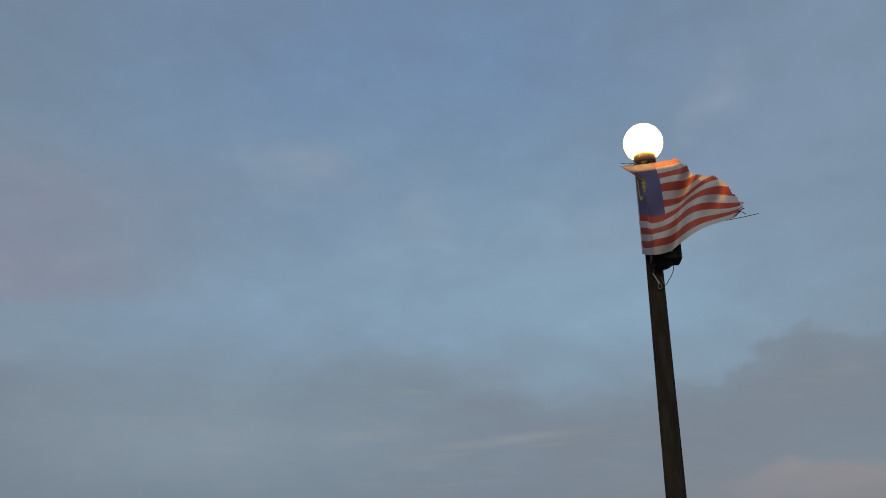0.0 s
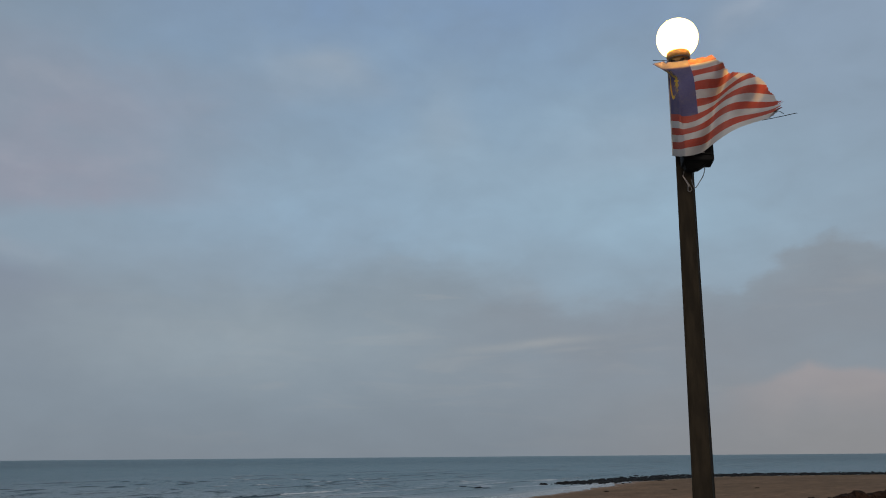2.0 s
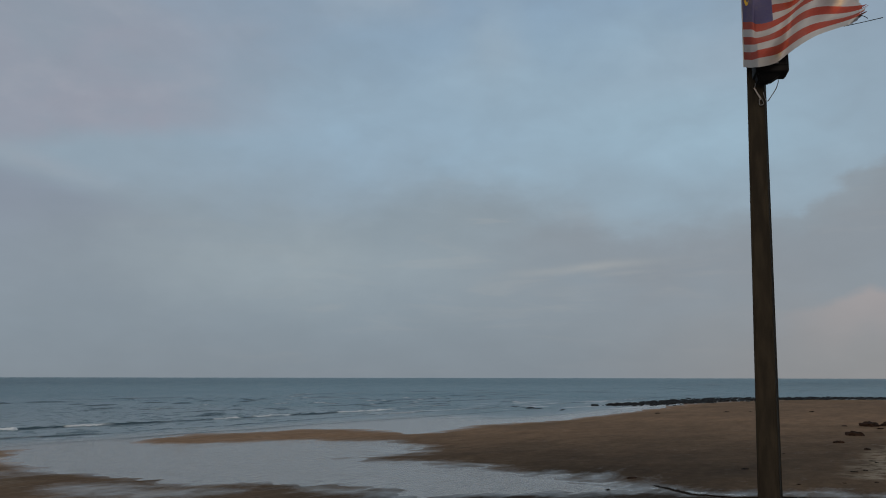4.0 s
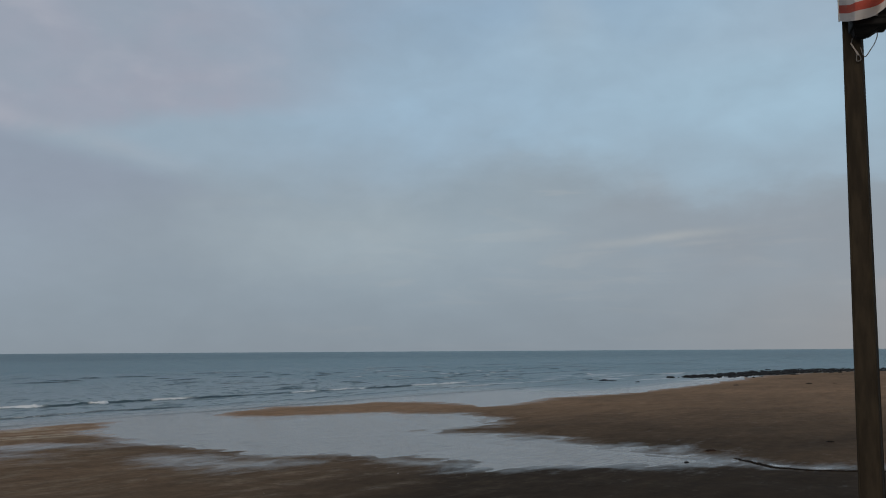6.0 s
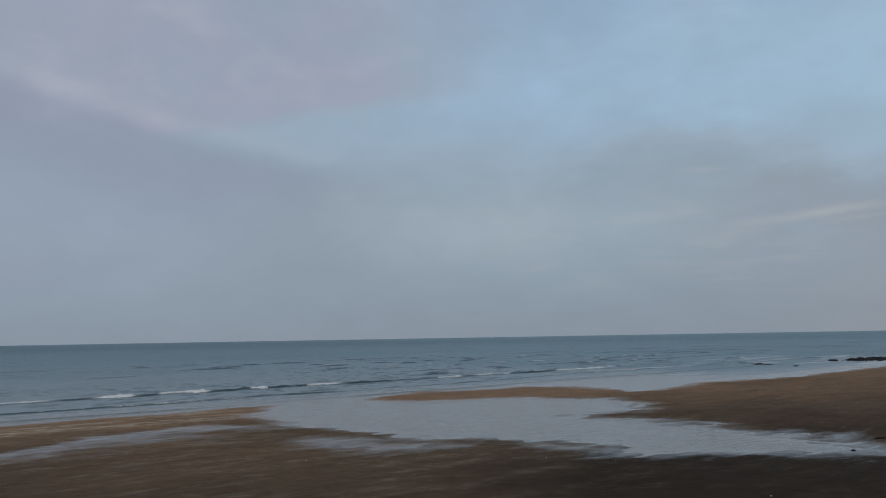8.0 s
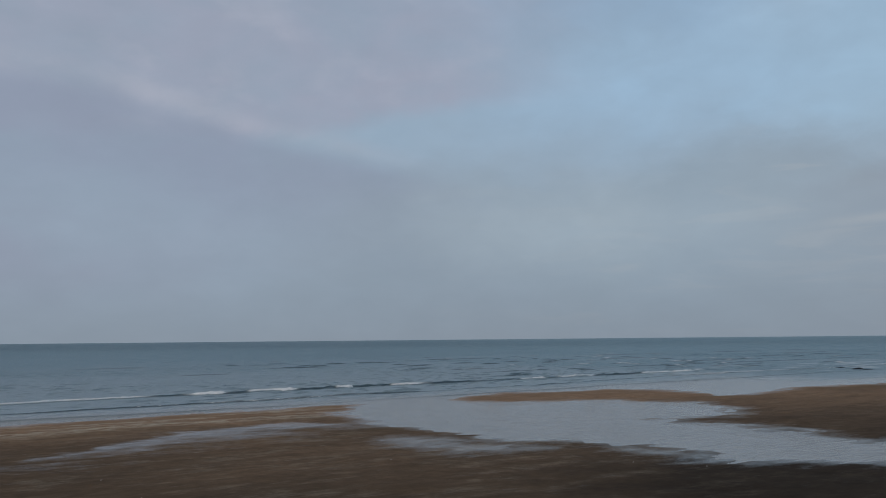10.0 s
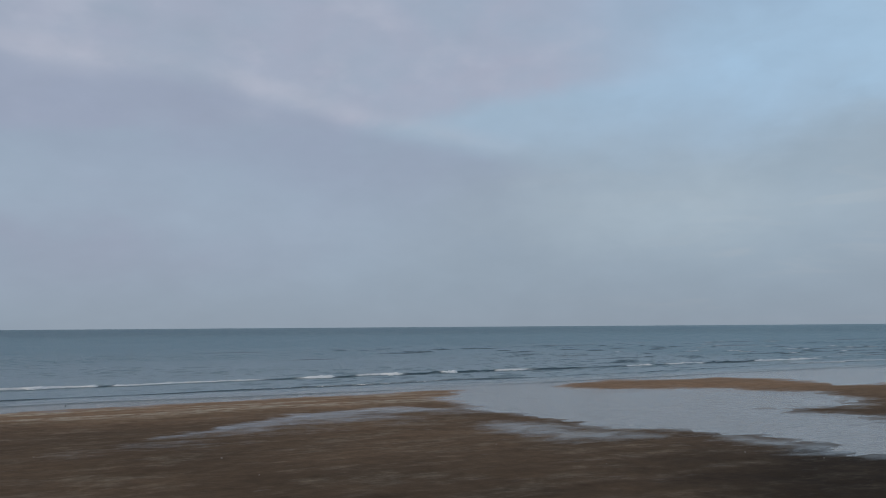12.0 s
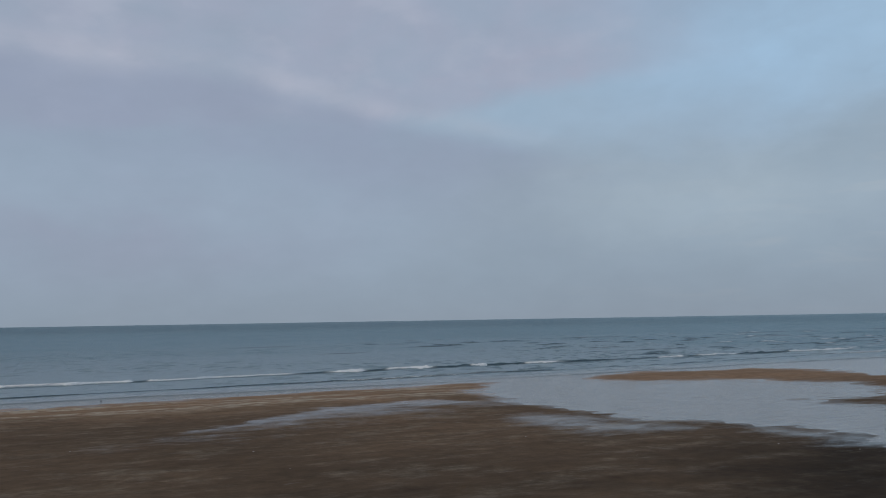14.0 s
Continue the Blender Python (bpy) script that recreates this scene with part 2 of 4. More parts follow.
def sand_material():
    m, t, b = material("wet_beach_sand")
    fine_xy = shore_coords(t, 1.0, 1.3, 1)
    dry = node(t, "ShaderNodeAttribute")
    dry.attribute_name = "dry"
    pale = node(t, "ShaderNodeAttribute")
    pale.attribute_name = "pale"
    wet = node(t, "ShaderNodeAttribute")
    wet.attribute_name = "wet"
    shelly = node(t, "ShaderNodeAttribute")
    shelly.attribute_name = "shelly"
    n0 = noisy(t, shore_coords(t, 0.03, 0.09, 1), 1.0, 4, 0.6)
    n1 = noisy(t, shore_coords(t, 0.14, 0.3, 1), 1.0, 6, 0.6)
    n2 = noisy(t, fine_xy, 1.0, 6, 0.65)
    n3 = noisy(t, shore_coords(t, 4, 7, 1), 1.0, 4, 0.6)
    streak = noisy(t, shore_coords(t, 0.22, 0.6, 1), 1.0, 7, 0.7)
    f = mth(t, "ADD", dry.outputs["Fac"], mth(t, "MULTIPLY", mth(t, "SUBTRACT", n1, 0.5), 0.55))
    f = mth(t, "ADD", f, mth(t, "MULTIPLY", mth(t, "SUBTRACT", n0, 0.5), 0.5))
    damp = mixc(t, step(t, f, -0.35, 0.4), (0.039, 0.027, 0.018), (0.138, 0.089, 0.055))
    c = mixc(t, step(t, f, 0.25, 0.95), damp, (0.27, 0.165, 0.1))
    # streaks of lighter shell grit and dark mottling
    grit = mth(t, "MULTIPLY", step(t, streak, 0.45, 0.68), step(t, n2, 0.36, 0.64))
    c = mixc(t, mth(t, "MULTIPLY", mth(t, "MULTIPLY", grit, shelly.outputs["Fac"]), 0.4), c, (0.34, 0.28, 0.21))
    c = mixc(t, mth(t, "MULTIPLY", pale.outputs["Fac"], step(t, n2, 0.36, 0.62)), c, (0.5, 0.43, 0.33))
    c = mixc(t, mth(t, "MULTIPLY", step(t, n3, 0.45, 0.7), 0.22), c, (0.05, 0.038, 0.028))
    grain = mth(t, "MULTIPLY_ADD", noisy(t, shore_coords(t, 1.3, 1.5, 1), 1.0, 9, 0.7), 0.6, mth(t, "MULTIPLY", noisy(t, shore_coords(t, 0.25, 0.7, 1), 1.0, 7, 0.65), 0.4))
    c = mixc(t, 1.0, c, mth(t, "MULTIPLY_ADD", mth(t, "SUBTRACT", grain, 0.5), 1.9, 0.98), "MULTIPLY")
    put(t, b.inputs["Base Color"], c)
    # a thin film of water lies on the sand in patches drawn out along the shore
    patch = mth(t, "ADD", mth(t, "MULTIPLY", noisy(t, shore_coords(t, 0.35, 1.3, 1), 1.0, 6, 0.62), 0.5), mth(t, "MULTIPLY", noisy(t, shore_coords(t, 1.5, 2.6, 1), 1.0, 8, 0.72), 0.5))
    w = step(t, mth(t, "ADD", wet.outputs["Fac"], mth(t, "MULTIPLY", mth(t, "SUBTRACT", patch, 0.5), 2.3)), 0.1, 1.15)
    put(t, b.inputs["Roughness"], mth(t, "MULTIPLY_ADD", w, -0.35, 0.85))
    put(t, b.inputs["Specular IOR Level"], mth(t, "MULTIPLY_ADD", w, 0.3, 0.03))
    speck = step(t, noisy(t, shore_coords(t, 1.6, 3.4, 1), 1.0, 8, 0.72), 0.36, 0.64)
    put(t, b.inputs["Coat Weight"], mth(t, "MULTIPLY", w, mth(t, "MULTIPLY_ADD", speck, 0.55, 0.4)))
    b.inputs["Coat IOR"].default_value = 1.33
    put(t, b.inputs["Coat Roughness"], mth(t, "MULTIPLY_ADD", w, -0.22, 0.34))
    h = mth(t, "ADD", mth(t, "MULTIPLY", n2, 1.0), mth(t, "MULTIPLY", n3, 0.3))
    bumped(t, b, h, 0.13, 0.035)
    return m


def sea_material():
    m, t, b = material("sea_water")
    foam = node(t, "ShaderNodeAttribute")
    foam.attribute_name = "foam"
    rough_sea = node(t, "ShaderNodeAttribute")
    rough_sea.attribute_name = "chop"
    n1 = noisy(t, shore_coords(t, 0.1, 0.33, 1), 1.0, 5, 0.6)
    n2 = noisy(t, shore_coords(t, 0.7, 2.4, 1), 1.0, 6, 0.65)
    n3 = noisy(t, shore_coords(t, 0.012, 0.03, 1), 1.0, 4, 0.6)
    c = mixc(t, step(t, n3, 0.35, 0.7), (0.18, 0.292, 0.345), (0.208, 0.318, 0.373))
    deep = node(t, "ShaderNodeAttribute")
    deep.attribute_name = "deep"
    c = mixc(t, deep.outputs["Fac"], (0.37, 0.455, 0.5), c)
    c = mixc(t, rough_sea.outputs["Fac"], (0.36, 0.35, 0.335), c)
    # distant water darkened in its colour, for the duller sky its waves mirror
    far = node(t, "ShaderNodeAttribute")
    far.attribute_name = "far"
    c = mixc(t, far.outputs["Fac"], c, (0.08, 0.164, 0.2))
    # wave fronts mirror less sky: that shade is painted into the colour
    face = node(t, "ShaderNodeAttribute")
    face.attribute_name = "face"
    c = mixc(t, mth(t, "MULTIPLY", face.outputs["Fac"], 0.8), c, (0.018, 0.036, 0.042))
    # dark sides of small ripples on calm water, painted as colour flecks
    ripple_shade = mth(t, "MULTIPLY", step(t, noisy(t, shore_coords(t, 0.5, 1.9, 1), 1.0, 6, 0.7), 0.55, 0.68), mth(t, "SUBTRACT", 1.0, rough_sea.outputs["Fac"]))
    c = mixc(t, mth(t, "MULTIPLY", ripple_shade, 0.75), c, (0.06, 0.052, 0.045))
    n4 = noisy(t, shore_coords(t, 1.4, 4.0, 1), 1.0, 6, 0.7)
    fm = mth(t, "MULTIPLY", foam.outputs["Fac"], mth(t, "MAXIMUM", step(t, n4, 0.25, 0.5), step(t, foam.outputs["Fac"], 0.75, 0.95)), clamp=True)
    put(t, b.inputs["Base Color"], mixc(t, fm, c, (0.85, 0.86, 0.87)))
    put(t, b.inputs["Roughness"], mth(t, "ADD", mth(t, "MULTIPLY", fm, 0.6), mth(t, "MULTIPLY_ADD", rough_sea.outputs["Fac"], 0.26, 0.09)))
    b.inputs["IOR"].default_value = 1.33
    put(t, b.inputs["Specular IOR Level"], mth(t, "MULTIPLY_ADD", rough_sea.outputs["Fac"], -0.28, 0.6))
    h = mth(t, "ADD", mth(t, "MULTIPLY", n1, 0.9), mth(t, "MULTIPLY", n2, 0.5))
    h = mth(t, "MULTIPLY", h, rough_sea.outputs["Fac"])
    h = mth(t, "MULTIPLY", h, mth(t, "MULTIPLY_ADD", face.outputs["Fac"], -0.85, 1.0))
    h = mth(t, "ADD", h, mth(t, "MULTIPLY", step(t, n2, 0.3, 0.75), 0.075))
    bumped(t, b, h, 1.0, 1.0)
    return m


SAND = sand_material()
SEA = sea_material()
REEF = simple("black_reef_rock", (0.005, 0.005, 0.005), (0.018, 0.0175, 0.017), 1.5, 0.7, 0, 0.6, 0.1, 0.12)
BROWN_ROCK = simple("brown_beach_rock", (0.012, 0.0075, 0.0055), (0.04, 0.0225, 0.0155), 2.0, 0.9, 0, 0.5, 0.08, 0.06)
WEED = simple("dark_seaweed", (0.006, 0.005, 0.004), (0.022, 0.015, 0.01), 8.0, 0.85, 0, 0.6, 0.03, 0.08)
SHELL = simple("white_shell", (0.3, 0.28, 0.25), (0.45, 0.42, 0.38), 30.0, 0.5)
FOAM = simple("white_sea_foam", (0.7, 0.73, 0.75), (0.88, 0.89, 0.9), 3.0, 0.8, 0, 0.5, 0.02, 0.2)
POST = simple("weathered_brown_post", (0.0125, 0.0098, 0.0068), (0.028, 0.022, 0.0148), 22.0, 0.8, 0.0, 0.4, 0.004, 0.12, 0.2)
# the bulb's amber light on the collar is put into this base colour
COLLAR_GLOW = simple("lit_amber_collar", (0.3, 0.15, 0.035), (0.42, 0.24, 0.07), 30.0, 0.5, 0.0)
BLACK = simple("black_plastic", (0.002, 0.002, 0.0023), (0.005, 0.005, 0.0055), 25.0, 0.65, 0, 0.2, 0.01, 0.15)
GREY = simple("grey_plate", (0.25, 0.25, 0.25), (0.35, 0.35, 0.34), 40.0, 0.5)
WIRE = simple("grey_cable", (0.05, 0.05, 0.055), (0.12, 0.12, 0.12), 40.0, 0.5)
STEEL = simple("galvanised_steel", (0.25, 0.24, 0.23), (0.12, 0.1, 0.09), 40.0, 0.45, 0.7)
CONCRETE = simple("grey_concrete", (0.22, 0.21, 0.2), (0.32, 0.31, 0.29), 1.5, 0.9, 0, 0.4, 0.01)
PAVER = simple("grey_paving", (0.2, 0.19, 0.18), (0.3, 0.29, 0.27), 3.0, 0.9, 0, 0.4, 0.01)


def globe_material():
    m, t, b = material("lit_opal_globe")
    put(t, b.inputs["Base Color"], (0.85, 0.83, 0.8))
    put(t, b.inputs["Emission Color"], (1.0, 0.62, 0.26))
    b.inputs["Emission Strength"].default_value = 8.0
    b.inputs["Roughness"].default_value = 0.25
    # thin opal glass lets half of the bulb's light through
    clear_glass = node(t, "ShaderNodeBsdfTransparent", Color=(1.0, 0.85, 0.6))
    mix = node(t, "ShaderNodeMixShader", Fac=0.5)
    t.links.new(b.outputs[0], mix.inputs[1])
    t.links.new(clear_glass.outputs[0], mix.inputs[2])
    t.links.new(mix.outputs[0], t.nodes["Material Output"].inputs[0])
    return m


GLOBE = globe_material()


def flag_material():
    """Printed cloth: fourteen stripes, a blue canton with a yellow crescent and star. UV x along the fly, y up the hoist."""
    m, t, b = material("printed_flag_cloth")
    uv = t.nodes.new("ShaderNodeUVMap").outputs[0]
    s = node(t, "ShaderNodeSeparateXYZ", Vector=uv)
    u, v = s.outputs[0], s.outputs[1]
    stripe = mth(t, "MODULO", mth(t, "MULTIPLY", v, 14.0), 2.0)
    red = mth(t, "GREATER_THAN", stripe, 1.0)
    weave = noisy(t, uv, 60.0, 4)
    c = mixc(t, red, (0.56, 0.56, 0.57), (0.43, 0.062, 0.04))
    canton = mth(t, "MULTIPLY", mth(t, "LESS_THAN", u, 0.5), mth(t, "GREATER_THAN", v, 6.0 / 14.0))
    c = mixc(t, canton, c, (0.085, 0.085, 0.21))

    def disc(cx, cy, r):
        dx = mth(t, "MULTIPLY", mth(t, "SUBTRACT", u, cx), 2.0)
        dy = mth(t, "SUBTRACT", v, cy)
        return mth(t, "LESS_THAN", mth(t, "ADD", mth(t, "MULTIPLY", dx, dx), mth(t, "MULTIPLY", dy, dy)), r * r)

    moon = mth(t, "MULTIPLY", disc(0.2, 0.77, 0.19), mth(t, "SUBTRACT", 1.0, disc(0.225, 0.77, 0.155)))
    dx = mth(t, "MULTIPLY", mth(t, "SUBTRACT", u, 0.32), 2.0)
    dy = mth(t, "SUBTRACT", v, 0.77)
    ang = mth(t, "ARCTAN2", dy, dx)
    rad = mth(t, "SQRT", mth(t, "ADD", mth(t, "MULTIPLY", dx, dx), mth(t, "MULTIPLY", dy, dy)))
    star = mth(t, "LESS_THAN", rad, mth(t, "MULTIPLY_ADD", mth(t, "COSINE", mth(t, "MULTIPLY", ang, 14.0)), 0.045, 0.095))
    c = mixc(t, mth(t, "MAXIMUM", moon, star), c, (0.75, 0.5, 0.03))
    stain = noisy(t, uv, 5.0, 5, 0.6)
    c = mixc(t, mth(t, "MULTIPLY", step(t, stain, 0.42, 0.75), 0.4), c, (0.24, 0.2, 0.18))
    c = mixc(t, mth(t, "MULTIPLY", weave, 0.2), c, (0.35, 0.3, 0.28))
    b.inputs["Roughness"].default_value = 0.85
    b.inputs["Specular IOR Level"].default_value = 0.15
    put(t, b.inputs["Base Color"], c)
    tr = node(t, "ShaderNodeBsdfTranslucent", Color=c)
    mix = node(t, "ShaderNodeMixShader", Fac=0.42)
    t.links.new(b.outputs[0], mix.inputs[1])
    t.links.new(tr.outputs[0], mix.inputs[2])
    t.links.new(mix.outputs[0], t.nodes["Material Output"].inputs[0])
    return m


FLAG = flag_material()

# ---------------------------------------------------------------- mesh helpers


def mesh_object(name, verts, faces, mat, smooth=True):
    me = bpy.data.meshes.new(name)
    me.from_pydata(verts, [], faces)
    if smooth:
        me.polygons.foreach_set("use_smooth", [True] * len(me.polygons))
    me.materials.append(mat)
    me.update()
    return new(name, me)


def part(name, bm, mat, parent=None, label="", smooth=False, m=None):
    me = bpy.data.meshes.new(name)
    if m is not None:
        bm.transform(m)
    bmesh.ops.recalc_face_normals(bm, faces=bm.faces)
    for f in bm.faces:
        f.smooth = smooth
    bm.to_mesh(me)
    bm.free()
    me.materials.append(mat)
    ob = new(name, me)
    if parent is not None:
        ob.parent = parent
    if label:
        tagged(ob, label=label)
    return ob


def bevel_box(sx, sy, sz, r=0.01, seg=2):
    bm = bmesh.new()
    bmesh.ops.create_cube(bm, size=1.0, matrix=Matrix.Diagonal((sx, sy, sz, 1)))
    bmesh.ops.bevel(bm, geom=list(bm.edges), offset=r, segments=seg, affect="EDGES", profile=0.5)
    return bm


def lathe(profile, seg=32):
    bm = bmesh.new()
    rings = []
    for r, z in profile:
        rings.append([bm.verts.new((r * math.cos(a), r * math.sin(a), z)) for a in np.linspace(0, 2 * math.pi, seg, endpoint=False)])
    for a, b in zip(rings, rings[1:]):
        for i in range(seg):
            bm.faces.new((a[i], a[(i + 1) % seg], b[(i + 1) % seg], b[i]))
    bm.faces.new(rings[0][::-1])
    bm.faces.new(rings[-1])
    return bm


def tube(points, r, seg=8):
    """A round cable through the points."""
    bm = bmesh.new()
    pts = [Vector(q) for q in points]
    rings = []
    for i, q in enumerate(pts):
        d = (pts[min(i + 1, len(pts) - 1)] - pts[max(i - 1, 0)]).normalized()
        a = d.orthogonal().normalized()
        b = d.cross(a)
        rings.append([bm.verts.new(q + r * (math.cos(k * 2 * math.pi / seg) * a + math.sin(k * 2 * math.pi / seg) * b)) for k in range(seg)])
    for a, b in zip(rings, rings[1:]):
        best = min(range(seg), key=lambda o: sum((a[k].co - b[(k + o) % seg].co).length for k in range(seg)))
        for k in range(seg):
            bm.faces.new((a[k], a[(k + 1) % seg], b[(k + 1 + best) % seg], b[(k + best) % seg]))
    bm.faces.new(rings[0][::-1])
    bm.faces.new(rings[-1])
    return bm


def curve_points(ctrl, steps=8):
    """Smooth points through the control points."""
    c = [Vector(q) for q in ctrl]
    c = [c[0] * 2 - c[1]] + c + [c[-1] * 2 - c[-2]]
    res = []
    for i in range(1, len(c) - 2):
        for k in range(steps):
            t = k / steps
            p0, p1, p2, p3 = c[i - 1:i + 3]
            res.append(0.5 * (2 * p1 + (p2 - p0) * t + (2 * p0 - 5 * p1 + 4 * p2 - p3) * t * t + (3 * p1 - p0 - 3 * p2 + p3) * t ** 3))
    return res + [c[-2]]


def smooth01(v, lo, hi):
    t = np.clip((v - lo) / (hi - lo), 0, 1)
    return t * t * (3 - 2 * t)


def value_noise(x, y, seed):
    """Smooth noise in -1 to 1 on numpy grids."""
    r = np.random.RandomState(seed).rand(256, 256) * 2 - 1
    xi, yi = np.floor(x).astype(int), np.floor(y).astype(int)
    fx, fy = x - xi, y - yi
    fx, fy = fx * fx * (3 - 2 * fx), fy * fy * (3 - 2 * fy)
    g = lambda a, b: r[(xi + a) % 256, (yi + b) % 256]
    return (g(0, 0) * (1 - fx) + g(1, 0) * fx) * (1 - fy) + (g(0, 1) * (1 - fx) + g(1, 1) * fx) * fy


def fbm(x, y, seed, octaves=4):
    return sum(value_noise(x * 2 ** k + 17 * k, y * 2 ** k + 31 * k, seed + k) * 0.5 ** k for k in range(octaves))


def inside_by(x, y, outline):
    """Distance in metres inside (+) or outside (-) an outline of plan points."""
    p = np.array(outline)
    d = np.full(x.shape, 1e9)
    odd = np.zeros(x.shape, bool)
    for (ax, ay), (bx, by) in zip(p, np.roll(p, -1, 0)):
        ex, ey = bx - ax, by - ay
        t = np.clip(((x - ax) * ex + (y - ay) * ey) / (ex * ex + ey * ey), 0, 1)
        d = np.minimum(d, np.hypot(x - ax - t * ex, y - ay - t * ey))
        cross = (ay > y) != (by > y)
        odd ^= cross & (x < ax + (y - ay) * ex / (ey if ey else 1e-9))
    return np.where(odd, d, -d)


def along_line(x, y, line):
    """Distance in metres to a line of plan points with a width at each."""
    d = np.full(x.shape, -1e9)
    for (ax, ay, ar), (bx, by, br) in zip(line, line[1:]):
        ex, ey = bx - ax, by - ay
        t = np.clip(((x - ax) * ex + (y - ay) * ey) / (ex * ex + ey * ey), 0, 1)
        d = np.maximum(d, ar + (br - ar) * t - np.hypot(x - ax - t * ex, y - ay - t * ey))
    return d


def graded(lo, hi, step0, reach_lo, reach_hi, grow=1.18):
    """Even steps between lo and hi, growing ones out to the reaches."""
    mid = list(np.arange(lo, hi + 1e-6, step0))
    a, s = [], step0
    v = lo
    while v > reach_lo:
        s *= grow
        v = max(v - s, reach_lo)
        a.append(v)
    b, s = [], step0
    v = mid[-1]
    while v < reach_hi:
        s *= grow
        v = min(v + s, reach_hi)
        b.append(v)
    return np.array(a[::-1] + mid + b)


def sheet(name, xs, ys, height, mat, turn=None):
    """A grid sheet with z = height(x, y); returns the object and its plan arrays."""
    gx, gy = np.meshgrid(xs, ys, indexing="ij")
    px, py = gx, gy
    if turn is not None:
        px, py = gx * ALONG[0] + gy * OFF[0], gx * ALONG[1] + gy * OFF[1]
    z, extra = height(px, py, gx, gy)
    co = np.stack([px, py, z], -1).reshape(-1, 3)
    nx, ny = len(xs), len(ys)
    i = np.arange(nx - 1)[:, None] * ny + np.arange(ny - 1)[None, :]
    quads = np.stack([i, i + ny, i + ny + 1, i + 1], -1).reshape(-1, 4)
    me = bpy.data.meshes.new(name)
    me.vertices.add(len(co))
    me.vertices.foreach_set("co", co.ravel())
    me.loops.add(quads.size)
    me.loops.foreach_set("vertex_index", quads.ravel())
    me.polygons.add(len(quads))
    me.polygons.foreach_set("loop_start", np.arange(len(quads)) * 4)
    me.update(calc_edges=True)
    me.polygons.foreach_set("use_smooth", [True] * len(quads))
    for key, val in extra.items():
        at = me.attributes.new(key, "FLOAT", "POINT")
        at.data.foreach_set("value", val.ravel().astype(np.float32))
    me.materials.append(mat)
    me.validate()
    return new(name, me)


# ---------------------------------------------------------------- the beach
NEAR_SAND = [(-34, 58), (-31.6, 49.5), (-28, 46.8), (-26, 43.6), (-21.3, 42.0), (-17.4, 40.2), (-16.6, 38.2), (-12, 39.3), (-8.3, 39.1), (-6.4, 37.4),
             (-4.5, 36.2), (-1, 36.7), (4, 38.1), (6.2, 38.7), (7.4, 38.8), (8.4, 38.6), (60, 38), (60, -60), (-140, -60), (-140, 58)]
FAR_SAND = [(-30.2, 62.9), (-28, 71), (-21, 80.2), (-15, 80.8), (-9, 75.2), (-4.3, 86), (5, 99.3), (13.4, 116), (22, 137), (31, 163), (56, 196), (100, 207),
            (400, 210), (400, 30), (14, 36.5), (8.4, 36.8), (7.3, 37.8), (6.3, 38.5), (5.2, 39.5), (4.1, 40.9), (2.4, 43.1), (0.0, 45.2), (-2.2, 47.2), (-5.6, 49.0), (-10.5, 52.4), (-7.8, 55.3), (-7.5, 62.5),
            (-10, 65.6), (-17.2, 65.6), (-24.7, 60.4)]
# thin films of water left on the sand: plan points with a half width
LONG_FILM = [(-29.6, 20.5, -0.9), (-30.1, 25.2, 0.7), (-30.1, 29.2, 1.6), (-29.8, 33.4, 2.1), (-29.2, 38.0, 2.4), (-28.2, 40.8, 1.9), (-26.2, 42.3, 0.9)]
FILMS = [[(-20.4, 37.2, 0.4), (-18.2, 36.2, 1.5), (-15.8, 35.4, 1.1), (-13.0, 36.3, 0.5)],
         [(-8.5, 37.6, 0.6), (-5.0, 35.9, 0.8), (-1.0, 36.4, 0.3)],
         [(-1.0, 47.0, -0.4), (1.0, 45.8, 0.0), (3.0, 44.0, 0.3), (4.8, 41.8, 0.5), (6.0, 40.0, 0.4), (7.2, 38.3, 0.0)]]


